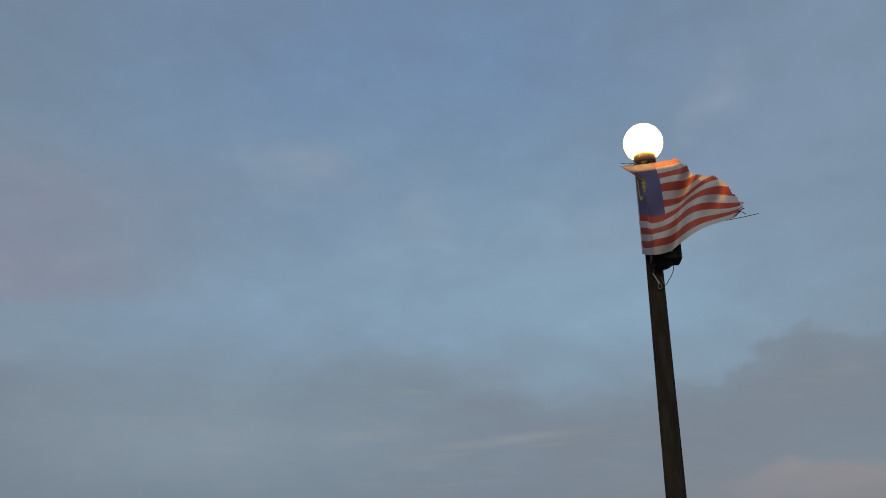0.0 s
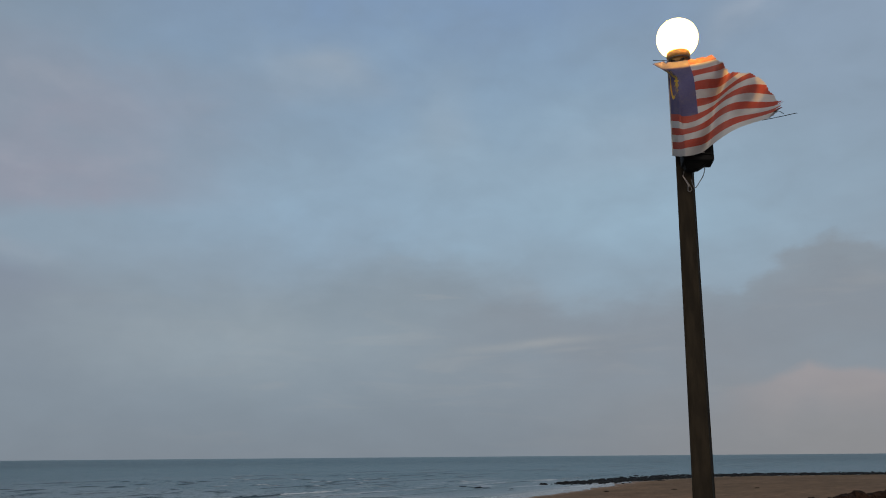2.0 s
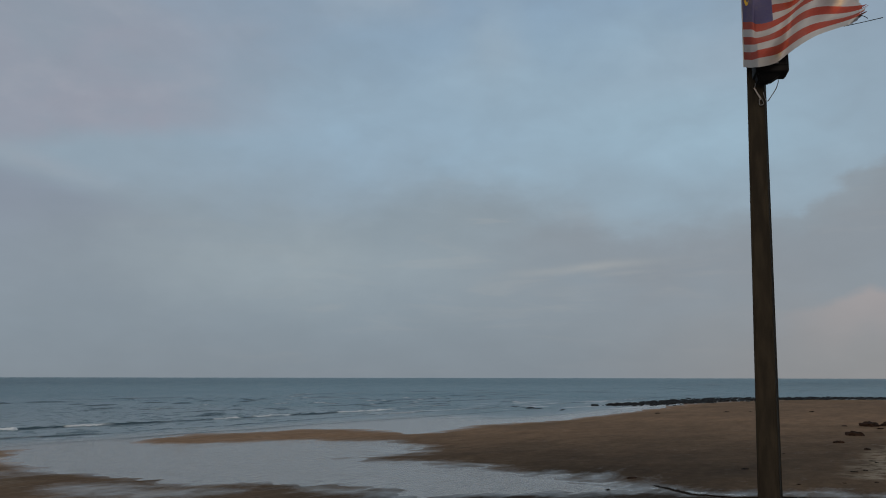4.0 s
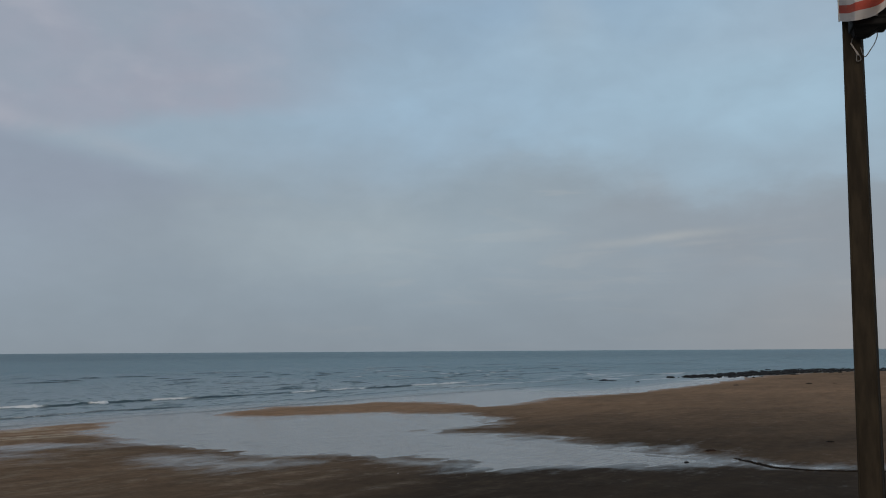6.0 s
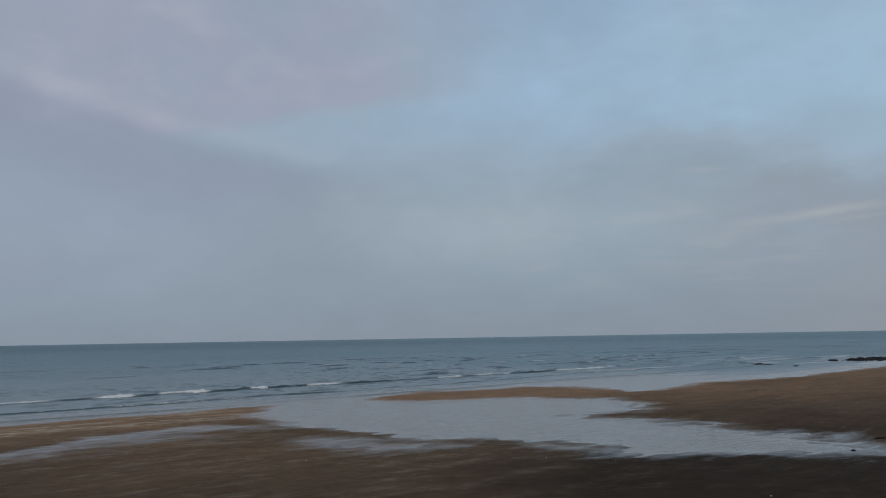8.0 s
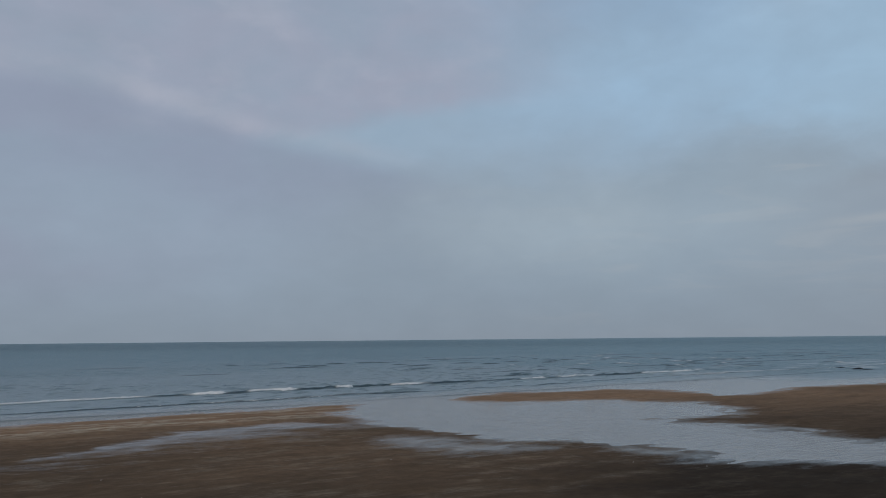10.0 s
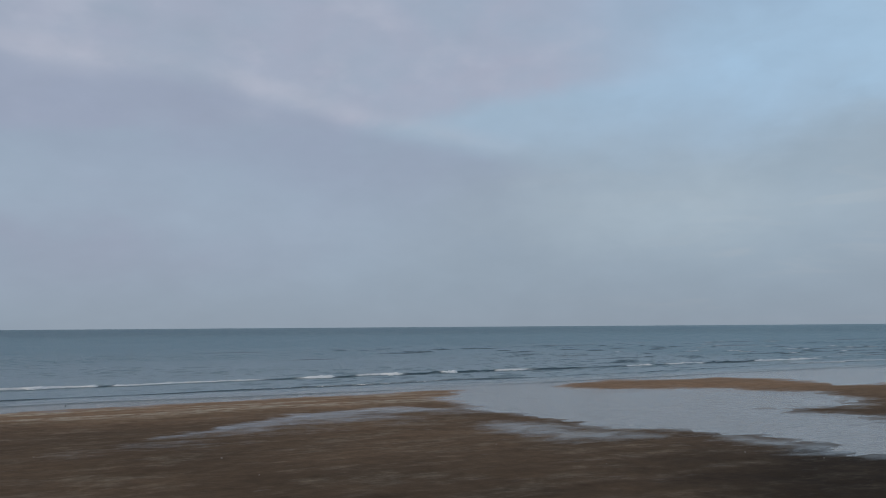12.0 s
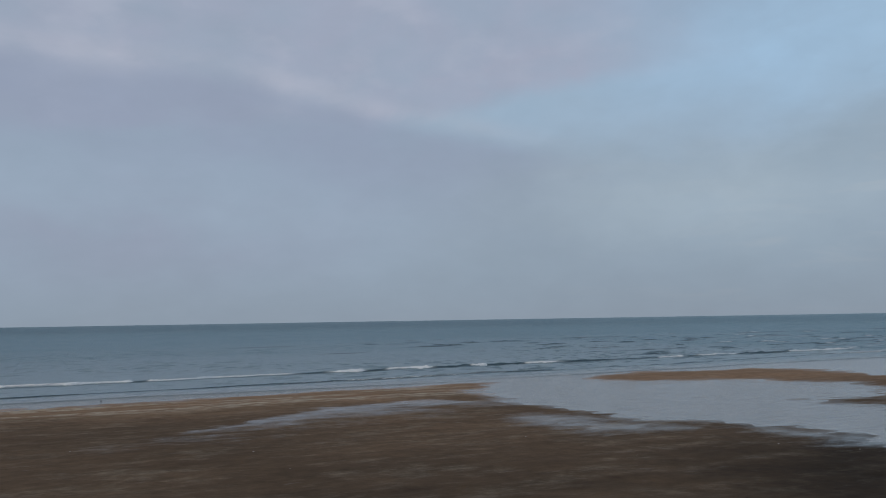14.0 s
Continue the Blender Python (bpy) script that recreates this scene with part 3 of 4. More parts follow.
def beach(x, y, gx, gy):
    o = x * OFF[0] + y * OFF[1]
    a = x * ALONG[0] + y * ALONG[1]
    jag = fbm(x * 0.16 + y * 0.05, y * 0.3, 3, 6) * 0.9 + 0.3 * fbm(x * 0.4, y * 0.9, 5, 4) + 0.55 * fbm(a * 0.22, o * 1.1, 15, 4)
    near = np.minimum(inside_by(x, y, NEAR_SAND), 57.2 - o)
    d = np.maximum(near, inside_by(x, y, FAR_SAND)) + jag
    ruffle = fbm(a * 0.22, o * 0.7, 9, 6) * 0.9 + 1.0 * fbm(a * 0.8, o * 1.6, 19, 2)
    film = np.max([along_line(x, y, line) for line in FILMS], axis=0) + 0.9 * ruffle
    z = np.where(d > 0, 0.35 * (1 - np.exp(-d * 0.06)), np.maximum(d * 0.05, -0.6))
    z = np.where(o > 60, np.maximum(z - (o - 60) * 0.03, -4.0), z)
    z += 0.035 * fbm(x * 0.12, y * 0.3, 21, 4) * smooth01(d, 0.5, 6)
    # low ridges left by the ebb break up the waterline
    z += 0.034 * fbm(a * 0.3, o * 1.5, 77, 5) * np.exp(-(d / 1.7) ** 2)
    # rise of the upper beach towards the sea wall
    z += 0.9 * smooth01(24 - y * 0.9 + x * 0.45, 0, 26)
    # dry and damp tone; nearest ground also darkened in place of lens falloff
    dry = 0.25 + 0.16 * (1 - smooth01(x, -24, -8)) - 0.22 * (1 - smooth01(y, 16, 34)) * (1 - smooth01(x, -14, -6)) + 0.66 * smooth01(o, 40, 56) + 0.4 * smooth01(y, 46, 80) - 0.24 * smooth01(x, -16, 3) * (1 - smooth01(x - 0.45 * (y - 45), 13, 24)) * (1 - smooth01(y, 38, 98)) - 0.45 * smooth01(x, -14, 2) * (1 - smooth01(y, 34, 40)) + 0.12 * fbm(x * 0.05, y * 0.1, 40, 3)
    wet = (1 - smooth01(d + 0.6 * fbm(x * 0.4, y * 0.9, 33, 4), -0.4, 3.0)) ** 1.2
    wet = np.maximum(wet, 0.85 * smooth01(film, -2.8, 1.7))
    # the long film ends sharply against the bar on its seaward side and thins out landward
    long_film = along_line(x, y, LONG_FILM)
    seaward = smooth01(np.interp(y, [p[1] for p in LONG_FILM], [p[0] for p in LONG_FILM]) - x, -1.0, 1.0)
    scallop = 0.8 * fbm(a * 0.5, o * 0.5, 29, 4) + 0.35 * ruffle
    wet = np.maximum(wet, 0.86 * (seaward * smooth01(long_film + scallop, -0.5, 0.7) + 0.85 * (1 - seaward) * smooth01(long_film + 1.6 * ruffle, -6.0, 2.6) ** 1.5))
    pale = 0.6 * smooth01(along_line(x, y, [(19.5, 44.5, 2.8), (24.5, 53.5, 3.3), (40, 78, 4.6), (60, 104, 5)]) + 1.2 * fbm(x * 0.3, y * 0.3, 50, 4), -0.6, 2.4)
    # shell grit thrown up along the seaward lip of the bar
    lip_grit = smooth01(o, 46.5, 50.5) * (1 - smooth01(o, 55, 57)) * (1 - smooth01(a, 22, 34)) * smooth01(fbm(a * 0.14, o * 0.9, 52, 4), -0.25, 0.35)
    pale = np.maximum(pale, 0.72 * lip_grit)
    return z, {"dry": np.clip(dry, -0.55, 1), "wet": wet, "pale": pale, "shelly": 1 - 0.85 * smooth01(x, -16, 2)}


ground = sheet("ground", graded(-70, 45, 0.32, -4900, 4900), graded(8, 92, 0.3, -4900, 4900), beach, SAND)
tagged(ground, label="wet brown beach sand with tidal bars and puddles", category="beach", kind="structure")

# ---------------------------------------------------------------- the sea
CRESTS = [  # metres out, height, width, foam, seed
    (60.3, 0.07, 0.35, 0.0, 61), (66.0, 0.1, 0.45, 0.28, 62), (77.0, 0.24, 0.6, 0.95, 64), (89.0, 0.12, 0.9, 0.25, 70),
    (97.0, 0.1, 1.1, 0.1, 65), (108.0, 0.13, 1.4, 0.25, 66), (122.0, 0.14, 1.6, 0.15, 71), (138.0, 0.15, 2.0, 0.2, 67), (165.0, 0.18, 3.0, 0.2, 68)]

SHOULDERS = [(8.5, 0.7), (24.3, 2.0), (31, 0.9), (38.4, 1.5), (57, 5.0), (72, 1.2), (81, 1.0)]   # unbroken lengths of the long breaker


def crest(s, at, white, seed):
    """Line, size and brokenness of a wave crest along the shore."""
    line = at + 1.0 * fbm(s * 0.02, s * 0 + seed, seed, 3) + 0.3 * fbm(s * 0.2, s * 0, seed + 5, 2)
    size = smooth01(fbm(s * 0.06, s * 0 + 3.3, seed + 9, 4), -0.45, 0.55)
    broken = smooth01(fbm(s * 0.09, s * 0 + 8.1, seed + 20, 4), 0.05, 0.25)
    if at > 80:
        size = smooth01(fbm(s * 0.06, s * 0 + 3.3, seed + 9, 4), 0.05, 0.6) * smooth01(s, 22, 52)
    if at < 70:
        line = line + 5.0 * smooth01(s, 52, 95) * (1 if at > 63 else 0)
        size = 0.4 + 0.6 * size
    if white > 0.9:
        # the long breaker: white runs between short dark shoulders
        broken = smooth01(fbm(s * 0.2, s * 0 + 8.1, seed + 20, 4), -0.62, -0.45) * (1 - smooth01(s, 95, 120))
        for middle, half in SHOULDERS:
            broken = broken * (1 - np.exp(-((s - middle) / half) ** 4))
        size = (0.5 + 0.3 * size) * (1 + 0.3 * broken) * (1 - 0.75 * smooth01(s, 85, 130))
    return line, size, broken


def sea_surface(x, y, s, o):
    z = np.zeros(x.shape)
    foam = np.zeros(x.shape)
    face = np.zeros(x.shape)
    for at, high, wide, white, seed in CRESTS:
        line, size, broken = crest(s[:, :1], at, white, seed)
        e = o - line
        shape = np.where(e < 0, np.exp(-(e / (wide * 0.4)) ** 2), np.exp(-(e / (wide * 1.2)) ** 2))
        z += high * size * shape
        z -= 0.3 * high * size * np.exp(-((e + wide * 1.1) / (wide * 0.7)) ** 2)
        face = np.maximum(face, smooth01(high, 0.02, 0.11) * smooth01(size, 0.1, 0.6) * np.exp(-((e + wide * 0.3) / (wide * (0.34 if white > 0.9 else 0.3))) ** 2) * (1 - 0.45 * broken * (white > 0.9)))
        foam += 1.15 * white * smooth01(size, 0.15, 0.5) * broken * np.exp(-((e + wide * 0.14) / (wide * 0.26)) ** 4)
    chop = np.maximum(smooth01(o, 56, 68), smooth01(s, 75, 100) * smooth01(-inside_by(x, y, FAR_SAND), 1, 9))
    near = 1 - smooth01(o, 220, 420)
    # short steep wavelets
    crisp = 1 - np.abs(fbm(s * 0.13, o * 0.36, 80, 4))
    fleck = 1 - np.abs(fbm(s * 0.45, o * 0.95, 81, 2))
    z += chop * near * (0.24 * np.clip(fleck - 0.62, 0, 1) + 0.1 * np.clip(crisp - 0.6, 0, 1)) * (0.55 + 0.45 * smooth01(o, 75, 105)) * (0.25 + 0.75 * smooth01(fbm(s * 0.02, o * 0.06, 85, 3), -0.4, 0.5))
    # scattered steeper wavelets, their fronts shaded through the colour mask
    lump = fbm(s * 0.75, o * 1.2, 83, 2)
    where = chop * (1 - smooth01(o, 200, 480)) * (0.7 + 0.3 * smooth01(s, 10, 80)) * (0.4 + 0.65 * smooth01(fbm(s * 0.025, o * 0.05, 87, 3), -0.3, 0.5))
    z += 0.1 * where * smooth01(lump, 0.42, 0.9)
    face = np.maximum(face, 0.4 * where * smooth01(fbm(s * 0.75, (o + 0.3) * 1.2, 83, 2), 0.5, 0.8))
    # low ripples drawn across the shallow channel
    z += (1 - chop) * 0.02 * smooth01(fbm(s * 0.9, o * 1.5, 95, 3), 0.35, 0.85) * smooth01(fbm(s * 0.12, o * 0.2, 97, 2), -0.3, 0.4)
    # short steep wavelets off the reef and over the outer bar, a few with a white top
    rw = random.Random(55)
    for k in range(80):
        s0, o0, length = rw.uniform(60, 190), rw.uniform(80, 185), rw.uniform(0.9, 3.2)
        tall, cap = rw.uniform(0.08, 0.18) * (1 + o0 / 300), rw.random() > 0.66 and s0 > 92
        i = np.nonzero(np.abs(s[:, 0] - s0) < length * 1.7)[0]
        j = np.nonzero(np.abs(o[0, :] - o0) < 6)[0]
        at = np.ix_(i, j)
        near_it = np.exp(-((s[at] - s0) / length) ** 4)
        e = o[at] - o0 - 0.6 * fbm(s[at] * 0.15, s[at] * 0 + k, 300 + k, 2)
        z[at] += tall * near_it * np.where(e < 0, np.exp(-(e / 0.5) ** 2), np.exp(-(e / 1.5) ** 2))
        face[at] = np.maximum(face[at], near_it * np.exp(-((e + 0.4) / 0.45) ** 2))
        if cap:
            foam[at] += 1.1 * np.exp(-((s[at] - s0) / (length * 0.6)) ** 4) * np.exp(-((e + 0.1) / 0.3) ** 2)
    # thin lace of foam around the reef rocks and along the far beach
    lace = smooth01(fbm(s * 0.1, o * 0.35, 90, 4), 0.35, 0.7) * smooth01(s, 80, 105) * (1 - smooth01(s, 165, 190)) * (1 - smooth01(o, 75, 100)) * 0.7
    foam += lace * smooth01(o, 46, 58)
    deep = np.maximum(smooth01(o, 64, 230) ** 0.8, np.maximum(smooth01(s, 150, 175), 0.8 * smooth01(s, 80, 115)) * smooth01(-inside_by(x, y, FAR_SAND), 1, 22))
    # painted-dark wave fronts also take the deep, choppy water settings
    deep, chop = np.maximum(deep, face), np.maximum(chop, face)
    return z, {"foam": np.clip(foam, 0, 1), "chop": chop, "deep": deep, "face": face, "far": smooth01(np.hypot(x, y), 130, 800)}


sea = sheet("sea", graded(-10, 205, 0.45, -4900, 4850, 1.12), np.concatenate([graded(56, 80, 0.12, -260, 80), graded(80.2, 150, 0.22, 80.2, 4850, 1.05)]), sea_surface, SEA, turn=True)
tagged(sea, label="grey teal sea with small breaking waves and calm shallows", category="sea", kind="structure")
sea.name = "water"

# white water tumbling off the crests
ico = bmesh.new()
bmesh.ops.create_icosphere(ico, subdivisions=1, radius=1.0)
BALL_V = [v.co.copy() for v in ico.verts]
BALL_F = [[v.index for v in f.verts] for f in ico.faces]
ico.free()
rng = random.Random(71)
sv, sf = [], []
for at, high, wide, white, seed in CRESTS:
    if white < 0.25 or white > 0.9:
        continue
    ss = np.arange(-12, 200, 0.16)
    line, size, broken = crest(ss, at, white, seed)
    keep = smooth01(size, 0.2, 0.5) * broken * white
    for q, l, k, g in zip(ss, line, keep, size):
        for _ in range(2):
            if rng.random() > k * 0.8:
                continue
            o = l - rng.uniform(0.0, 0.4) * wide
            lift = high * g * math.exp(-((o - l) / (wide * 0.4)) ** 2)
            a, b, c = rng.uniform(0.06, 0.22), rng.uniform(0.03, 0.08), rng.uniform(0.015, 0.04) * (0.5 + high * 2)
            cx, cy = (q + rng.uniform(-0.2, 0.2)) * ALONG + o * OFF
            base = len(sv)
            for v in BALL_V:
                j = 1 + rng.uniform(-0.3, 0.3)
                p, r = v.x * a * j, v.y * b * j
                sv.append((cx + p * ALONG[0] + r * OFF[0], cy + p * ALONG[1] + r * OFF[1], lift + v.z * c * j))
            sf += [[base + i for i in f] for f in BALL_F]
# the long breaker's roll of white water, ragged and swelling along its run
for at, high, wide, white, seed in CRESTS:
    if white < 0.9:
        continue
    ss = np.arange(-14, 118, 0.17)
    line, size, broken = crest(ss, at, white, seed)
    fat = 0.3 + 0.7 * smooth01(fbm(ss * 0.35, ss * 0 + 1.7, 140, 4), -0.6, 0.7)
    prev = None
    for q, l, k, g, thick in zip(ss, line, broken, size, fat):
        if k < 0.25:
            prev = None
            continue
        grow = min(1.0, k * 1.2) * thick
        ring = []
        for j in range(7):
            turn = math.pi * (j / 6)
            wob = 1 + rng.uniform(-0.28, 0.28)
            o = l - 0.1 - math.cos(turn) * 0.2 * grow * wob
            up = -0.02 + high * g * 0.35 + math.sin(turn) * 0.22 * grow * wob - (0.1 if j in (0, 6) else 0)
            cx, cy = (q + rng.uniform(-0.05, 0.05)) * ALONG + o * OFF
            ring.append(len(sv))
            sv.append((cx, cy, up))
        if prev:
            sf += [[prev[j], prev[j + 1], ring[j + 1], ring[j]] for j in range(6)]
        prev = ring
surf = mesh_object("surf_foam", sv, sf, FOAM)
tagged(surf, label="ragged white foam on the breaking wave crests", category="foam", kind="stuff")

# ---------------------------------------------------------------- promenade under the camera and the lamp post
EDGE_AT, EDGE_DIR = Vector((-4.3, 5.2, 0)), Vector((0.86, 0.51, 0)).normalized()
EDGE_IN = Vector((EDGE_DIR.y, -EDGE_DIR.x, 0))


def slab(name, out0, out1, z0, z1, mat, label, category):
    """A slab along the sea wall between two distances inland of its edge."""
    bm = bmesh.new()
    vs = []
    for z in (z0, z1):
        for a, b in ((-60, out0), (60, out0), (60, out1), (-60, out1)):
            q = EDGE_AT + EDGE_DIR * a + EDGE_IN * b
            vs.append(bm.verts.new((q.x, q.y, z)))
    for f in ((3, 2, 1, 0), (4, 5, 6, 7), (0, 1, 5, 4), (1, 2, 6, 5), (2, 3, 7, 6), (3, 0, 4, 7)):
        bm.faces.new([vs[i] for i in f])
    bmesh.ops.bevel(bm, geom=list(bm.edges), offset=0.02, segments=1, affect="EDGES")
    return tagged(part(name, bm, mat), label=label, category=category, kind="structure")


slab("wall_sea", 0.0, 0.35, -0.8, 3.396, CONCRETE, "plain grey concrete sea wall", "sea wall")
slab("pavement", 0.353, 16.0, -0.8, 3.4, PAVER, "grey paved promenade behind the sea wall", "pavement")

# ---------------------------------------------------------------- the lamp post
PX, PY, BASE = 1.558, 5.354, 3.4
FACE = math.degrees(math.atan2(PX, PY))      # bearing from the camera's stand
TO_CAM = Vector((-math.sin(radians(FACE)), -math.cos(radians(FACE)), 0))
RIGHT = Vector((math.cos(radians(FACE)), -math.sin(radians(FACE)), 0))


LEAN = 0.105     # metres by which the post leans over its height


def post_mesh(z0, z1, w0, w1, chamfer=0.1):
    bm = bmesh.new()
    rings = []
    n = 14
    for k in range(n + 1):
        t = k / n
        z, h = z0 + (z1 - z0) * t, (w0 + (w1 - w0) * t) / 2
        c = h * chamfer
        # one side: corner lip, then a face sunk between the lips
        side = [(-h + c, -h), (-h + 2.0 * c, -h), (-h + 2.3 * c, -h + 0.5 * c), (h - 2.3 * c, -h + 0.5 * c), (h - 2.0 * c, -h), (h - c, -h)]
        ring = []
        for _ in range(4):
            ring += side
            side = [(-y, x) for x, y in side]
        rings.append([bm.verts.new((x, y, z)) for x, y in ring])
    for a, b in zip(rings, rings[1:]):
        for i in range(len(a)):
            bm.faces.new((a[i], a[(i + 1) % len(a)], b[(i + 1) % len(a)], b[i]))
    bm.faces.new(rings[0][::-1])
    bm.faces.new(rings[-1])
    return bm


post = new("lamp_post")
post.matrix_world = Matrix.Translation(Vector((PX, PY, BASE)) - RIGHT * LEAN) @ pose(0, 0, 0, 0, 0, -FACE) @ pose(0, 0, 0, 0, math.degrees(math.atan(LEAN / 4.427)), 0) @ pose(0, 0, 0, 0, 0, -8)
tagged(post, label="tapered square brown post with a lit white globe lamp", category="street lamp")
part("pole", post_mesh(0.02, 4.25, 0.132, 0.093), POST, post, "weathered dark brown tapered pole")
part("base_plate", bevel_box(0.3, 0.3, 0.02, 0.004), STEEL, post, m=pose(0, 0, 0.01))
for sx in (-1, 1):
    for sy in (-1, 1):
        part("bolt", lathe([(0.016, 0.02), (0.016, 0.035), (0.009, 0.036), (0.009, 0.055)], 6), STEEL, post, m=pose(sx * 0.115, sy * 0.115, 0))
part("collar", lathe([(0.045, 4.235), (0.05, 4.25), (0.052, 4.262), (0.078, 4.27), (0.08, 4.282), (0.08, 4.312), (0.074, 4.322)], 40), COLLAR_GLOW, post, "collar with the bulb's amber light in its colour", True)
R_GLOBE, Z_GLOBE = 0.141, 4.424
prof = [(R_GLOBE * math.sin(a), Z_GLOBE - R_GLOBE * math.cos(a)) for a in np.linspace(0.52, math.pi - 0.01, 26)]
part("globe", lathe(prof, 48), GLOBE, post, "glowing white opal globe", True)

# ---------------------------------------------------------------- the loudspeaker on the post
speaker = new("loudspeaker")
at = Vector((PX, PY, 6.99)) + RIGHT * 0.06 + TO_CAM * 0.125
speaker.matrix_world = Matrix.Translation(at) @ pose(0, 0, 0, 0, 0, -FACE) @ pose(0, 0, 0, -6, 2, 12)
tagged(speaker, label="small black box loudspeaker clamped to the post below the flag", category="loudspeaker")
part("cabinet", bevel_box(0.195, 0.12, 0.31, 0.012, 3), BLACK, speaker, smooth=True)
grille = bevel_box(0.165, 0.012, 0.26, 0.005, 1)
part("grille", grille, BLACK, speaker, "black front grille", m=pose(0, -0.062, 0.012))
part("label_plate", bevel_box(0.07, 0.004, 0.009, 0.001, 1), GREY, speaker, "small grey label strip", m=pose(0.0, -0.0702, -0.104))
taper = bmesh.new()
bmesh.ops.create_cube(taper, size=1.0)
for v in taper.verts:
    low = v.co.z < 0
    v.co = Vector((v.co.x * (0.07 if low else 0.17) - (0.035 if low else 0.008), v.co.y * (0.06 if low else 0.1) + (0.03 if low else 0.0), -0.19 if low else -0.14))
bmesh.ops.bevel(taper, geom=list(taper.edges), offset=0.008, segments=2, affect="EDGES")
part("bracket", taper, BLACK, speaker, "black mounting bracket")
part("strut", bevel_box(0.008, 0.005, 0.09, 0.0015, 1), STEEL, speaker, "bare metal strut", m=pose(-0.075, 0.03, -0.26, 0, -25, 0))


def post_point(r, f, z):
    q = Vector((PX, PY, z)) + RIGHT * r + TO_CAM * f
    return (q.x, q.y, q.z)


cable = part("cable", tube(curve_points([post_point(0.1, 0.12, 6.815), post_point(0.1, 0.11, 6.8), post_point(0.085, 0.09, 6.765), post_point(0.06, 0.08, 6.73),
                                         post_point(0.035, 0.07, 6.7), post_point(0.02, 0.066, 6.72), post_point(0.012, 0.066, 6.76)], 8), 0.0028), WIRE)
tagged(cable, label="thin loose grey cable hanging from the loudspeaker", category="cable")
cable2 = part("cable", tube(curve_points([post_point(-0.03, 0.1, 6.81), post_point(-0.035, 0.075, 6.78), post_point(-0.01, 0.068, 6.74), post_point(0.01, 0.066, 6.69),
                                          post_point(-0.012, 0.068, 6.68), post_point(-0.012, 0.067, 6.72)], 8), 0.0032), WIRE)
tagged(cable2, label="looped grey cable tied round the post", category="cable")

# ---------------------------------------------------------------- the flag
HOIST, TOP = 0.73, 7.672


def smooth(t, lo, hi):
    t = min(1.0, max(0.0, (t - lo) / (hi - lo)))
    return t * t * (3 - 2 * t)


def across(u):
    """Share of the flag's width, as seen from the promenade, that lies before u: the canton is foreshortened."""
    return 0.13 * smooth(u, 0.0, 0.5) + 0.87 * max(0.0, (u - 0.4) / 0.6) ** 1.15


def flag_place(u, v):
    """Place of the cloth at u along the fly (0 to 1) and v down the hoist (0 to 1): r to the side, f towards the camera, z."""
    w = across(u)
    belly = 4 * v * (1 - v) * w
    r = -0.075 + 0.63 * w - 0.015 * v + 0.03 * belly - 0.016 * math.sin(w * 11 + v * 2.4) * min(1, u * 2)
    # the cloth climbs towards the fly and sags between its folds
    z = TOP - 0.03 - 0.7 * v + 0.2 * smooth(w, 0.05, 0.95) - 0.2 * w * (1 - v) + 0.02 * math.sin(w * 9 + v * 3.4) * w
    out = smooth(u, 0.0, 0.4)
    back = max(0.0, 1 - v / 0.1)
    f = 0.06 + 0.24 * out * (1 - 0.85 * back) + 0.045 * math.sin(w * 15 + v * 6.0 + 0.6) * smooth(u, 0.3, 0.7) + 0.09 * w * math.sin(v * 5 + w * 4)
    z -= 0.42 * (f - 0.06)
    body = smooth(u, 0.25, 0.5) * smooth(v, 0.1, 0.3)
    f += body * (0.035 * math.sin(9 * u + 12 * v) + 0.05 * noise.noise(Vector((u * 5, v * 4, 1.7))))
    z += body * 0.02 * noise.noise(Vector((u * 4, v * 3, 9.1)))
    # the loose top corner of the cloth is blown over to the other side
    lift = max(0.0, 1 - v * 5) * max(0.0, 1 - abs(u - 0.3) * 4.5)
    r -= 0.15 * lift
    return r, f, z


flag = new("flag")
flag.matrix_world = pose(PX, PY, TOP)
tagged(flag, label="tattered red and white striped flag with blue canton, blown sideways", category="flag")
NU, NV = 130, 80
fv, fuv = [], []
rag = random.Random(4)
frays = [0.03 * rag.random() + (0.05 if rag.random() > 0.85 else 0) for _ in range(NV + 1)]
for i in range(NU + 1):
    for j in range(NV + 1):
        u, v = i / NU, j / NV
        if i == NU:
            u += frays[j] * 0.6
        r, f, z = flag_place(u, v)
        q = Vector((0, 0, z - TOP)) + RIGHT * r + TO_CAM * f
        fv.append(q)
        fuv.append((u, 1 - v))


def torn(u, v):
    """True where the worn cloth is gone: rips run in from the fly and along the hems."""
    rip = noise.noise(Vector((u * 3.0, v * 17, 2.2))) * 0.55 + 0.3 * noise.noise(Vector((u * 22, v * 40, 5.1)))
    # the upper corner of the fly is torn away along a slant
    slant = 1.15 * max(0.0, across(u) - 0.42) ** 0.9
    if v < slant + 0.035 * noise.noise(Vector((u * 9, v * 2, 7.7))) + 0.05 * noise.noise(Vector((u * 31, v * 5, 3.1))):
        return True
    fly = (u - 0.86) / 0.14
    hem = max(0.0, (v - 0.93) / 0.07) * smooth(u, 0.45, 0.7) + max(0.0, (0.05 - v) / 0.05) * smooth(u, 0.1, 0.3)
    return rip > 0.9 - 0.85 * max(0.0, fly) - 0.55 * hem


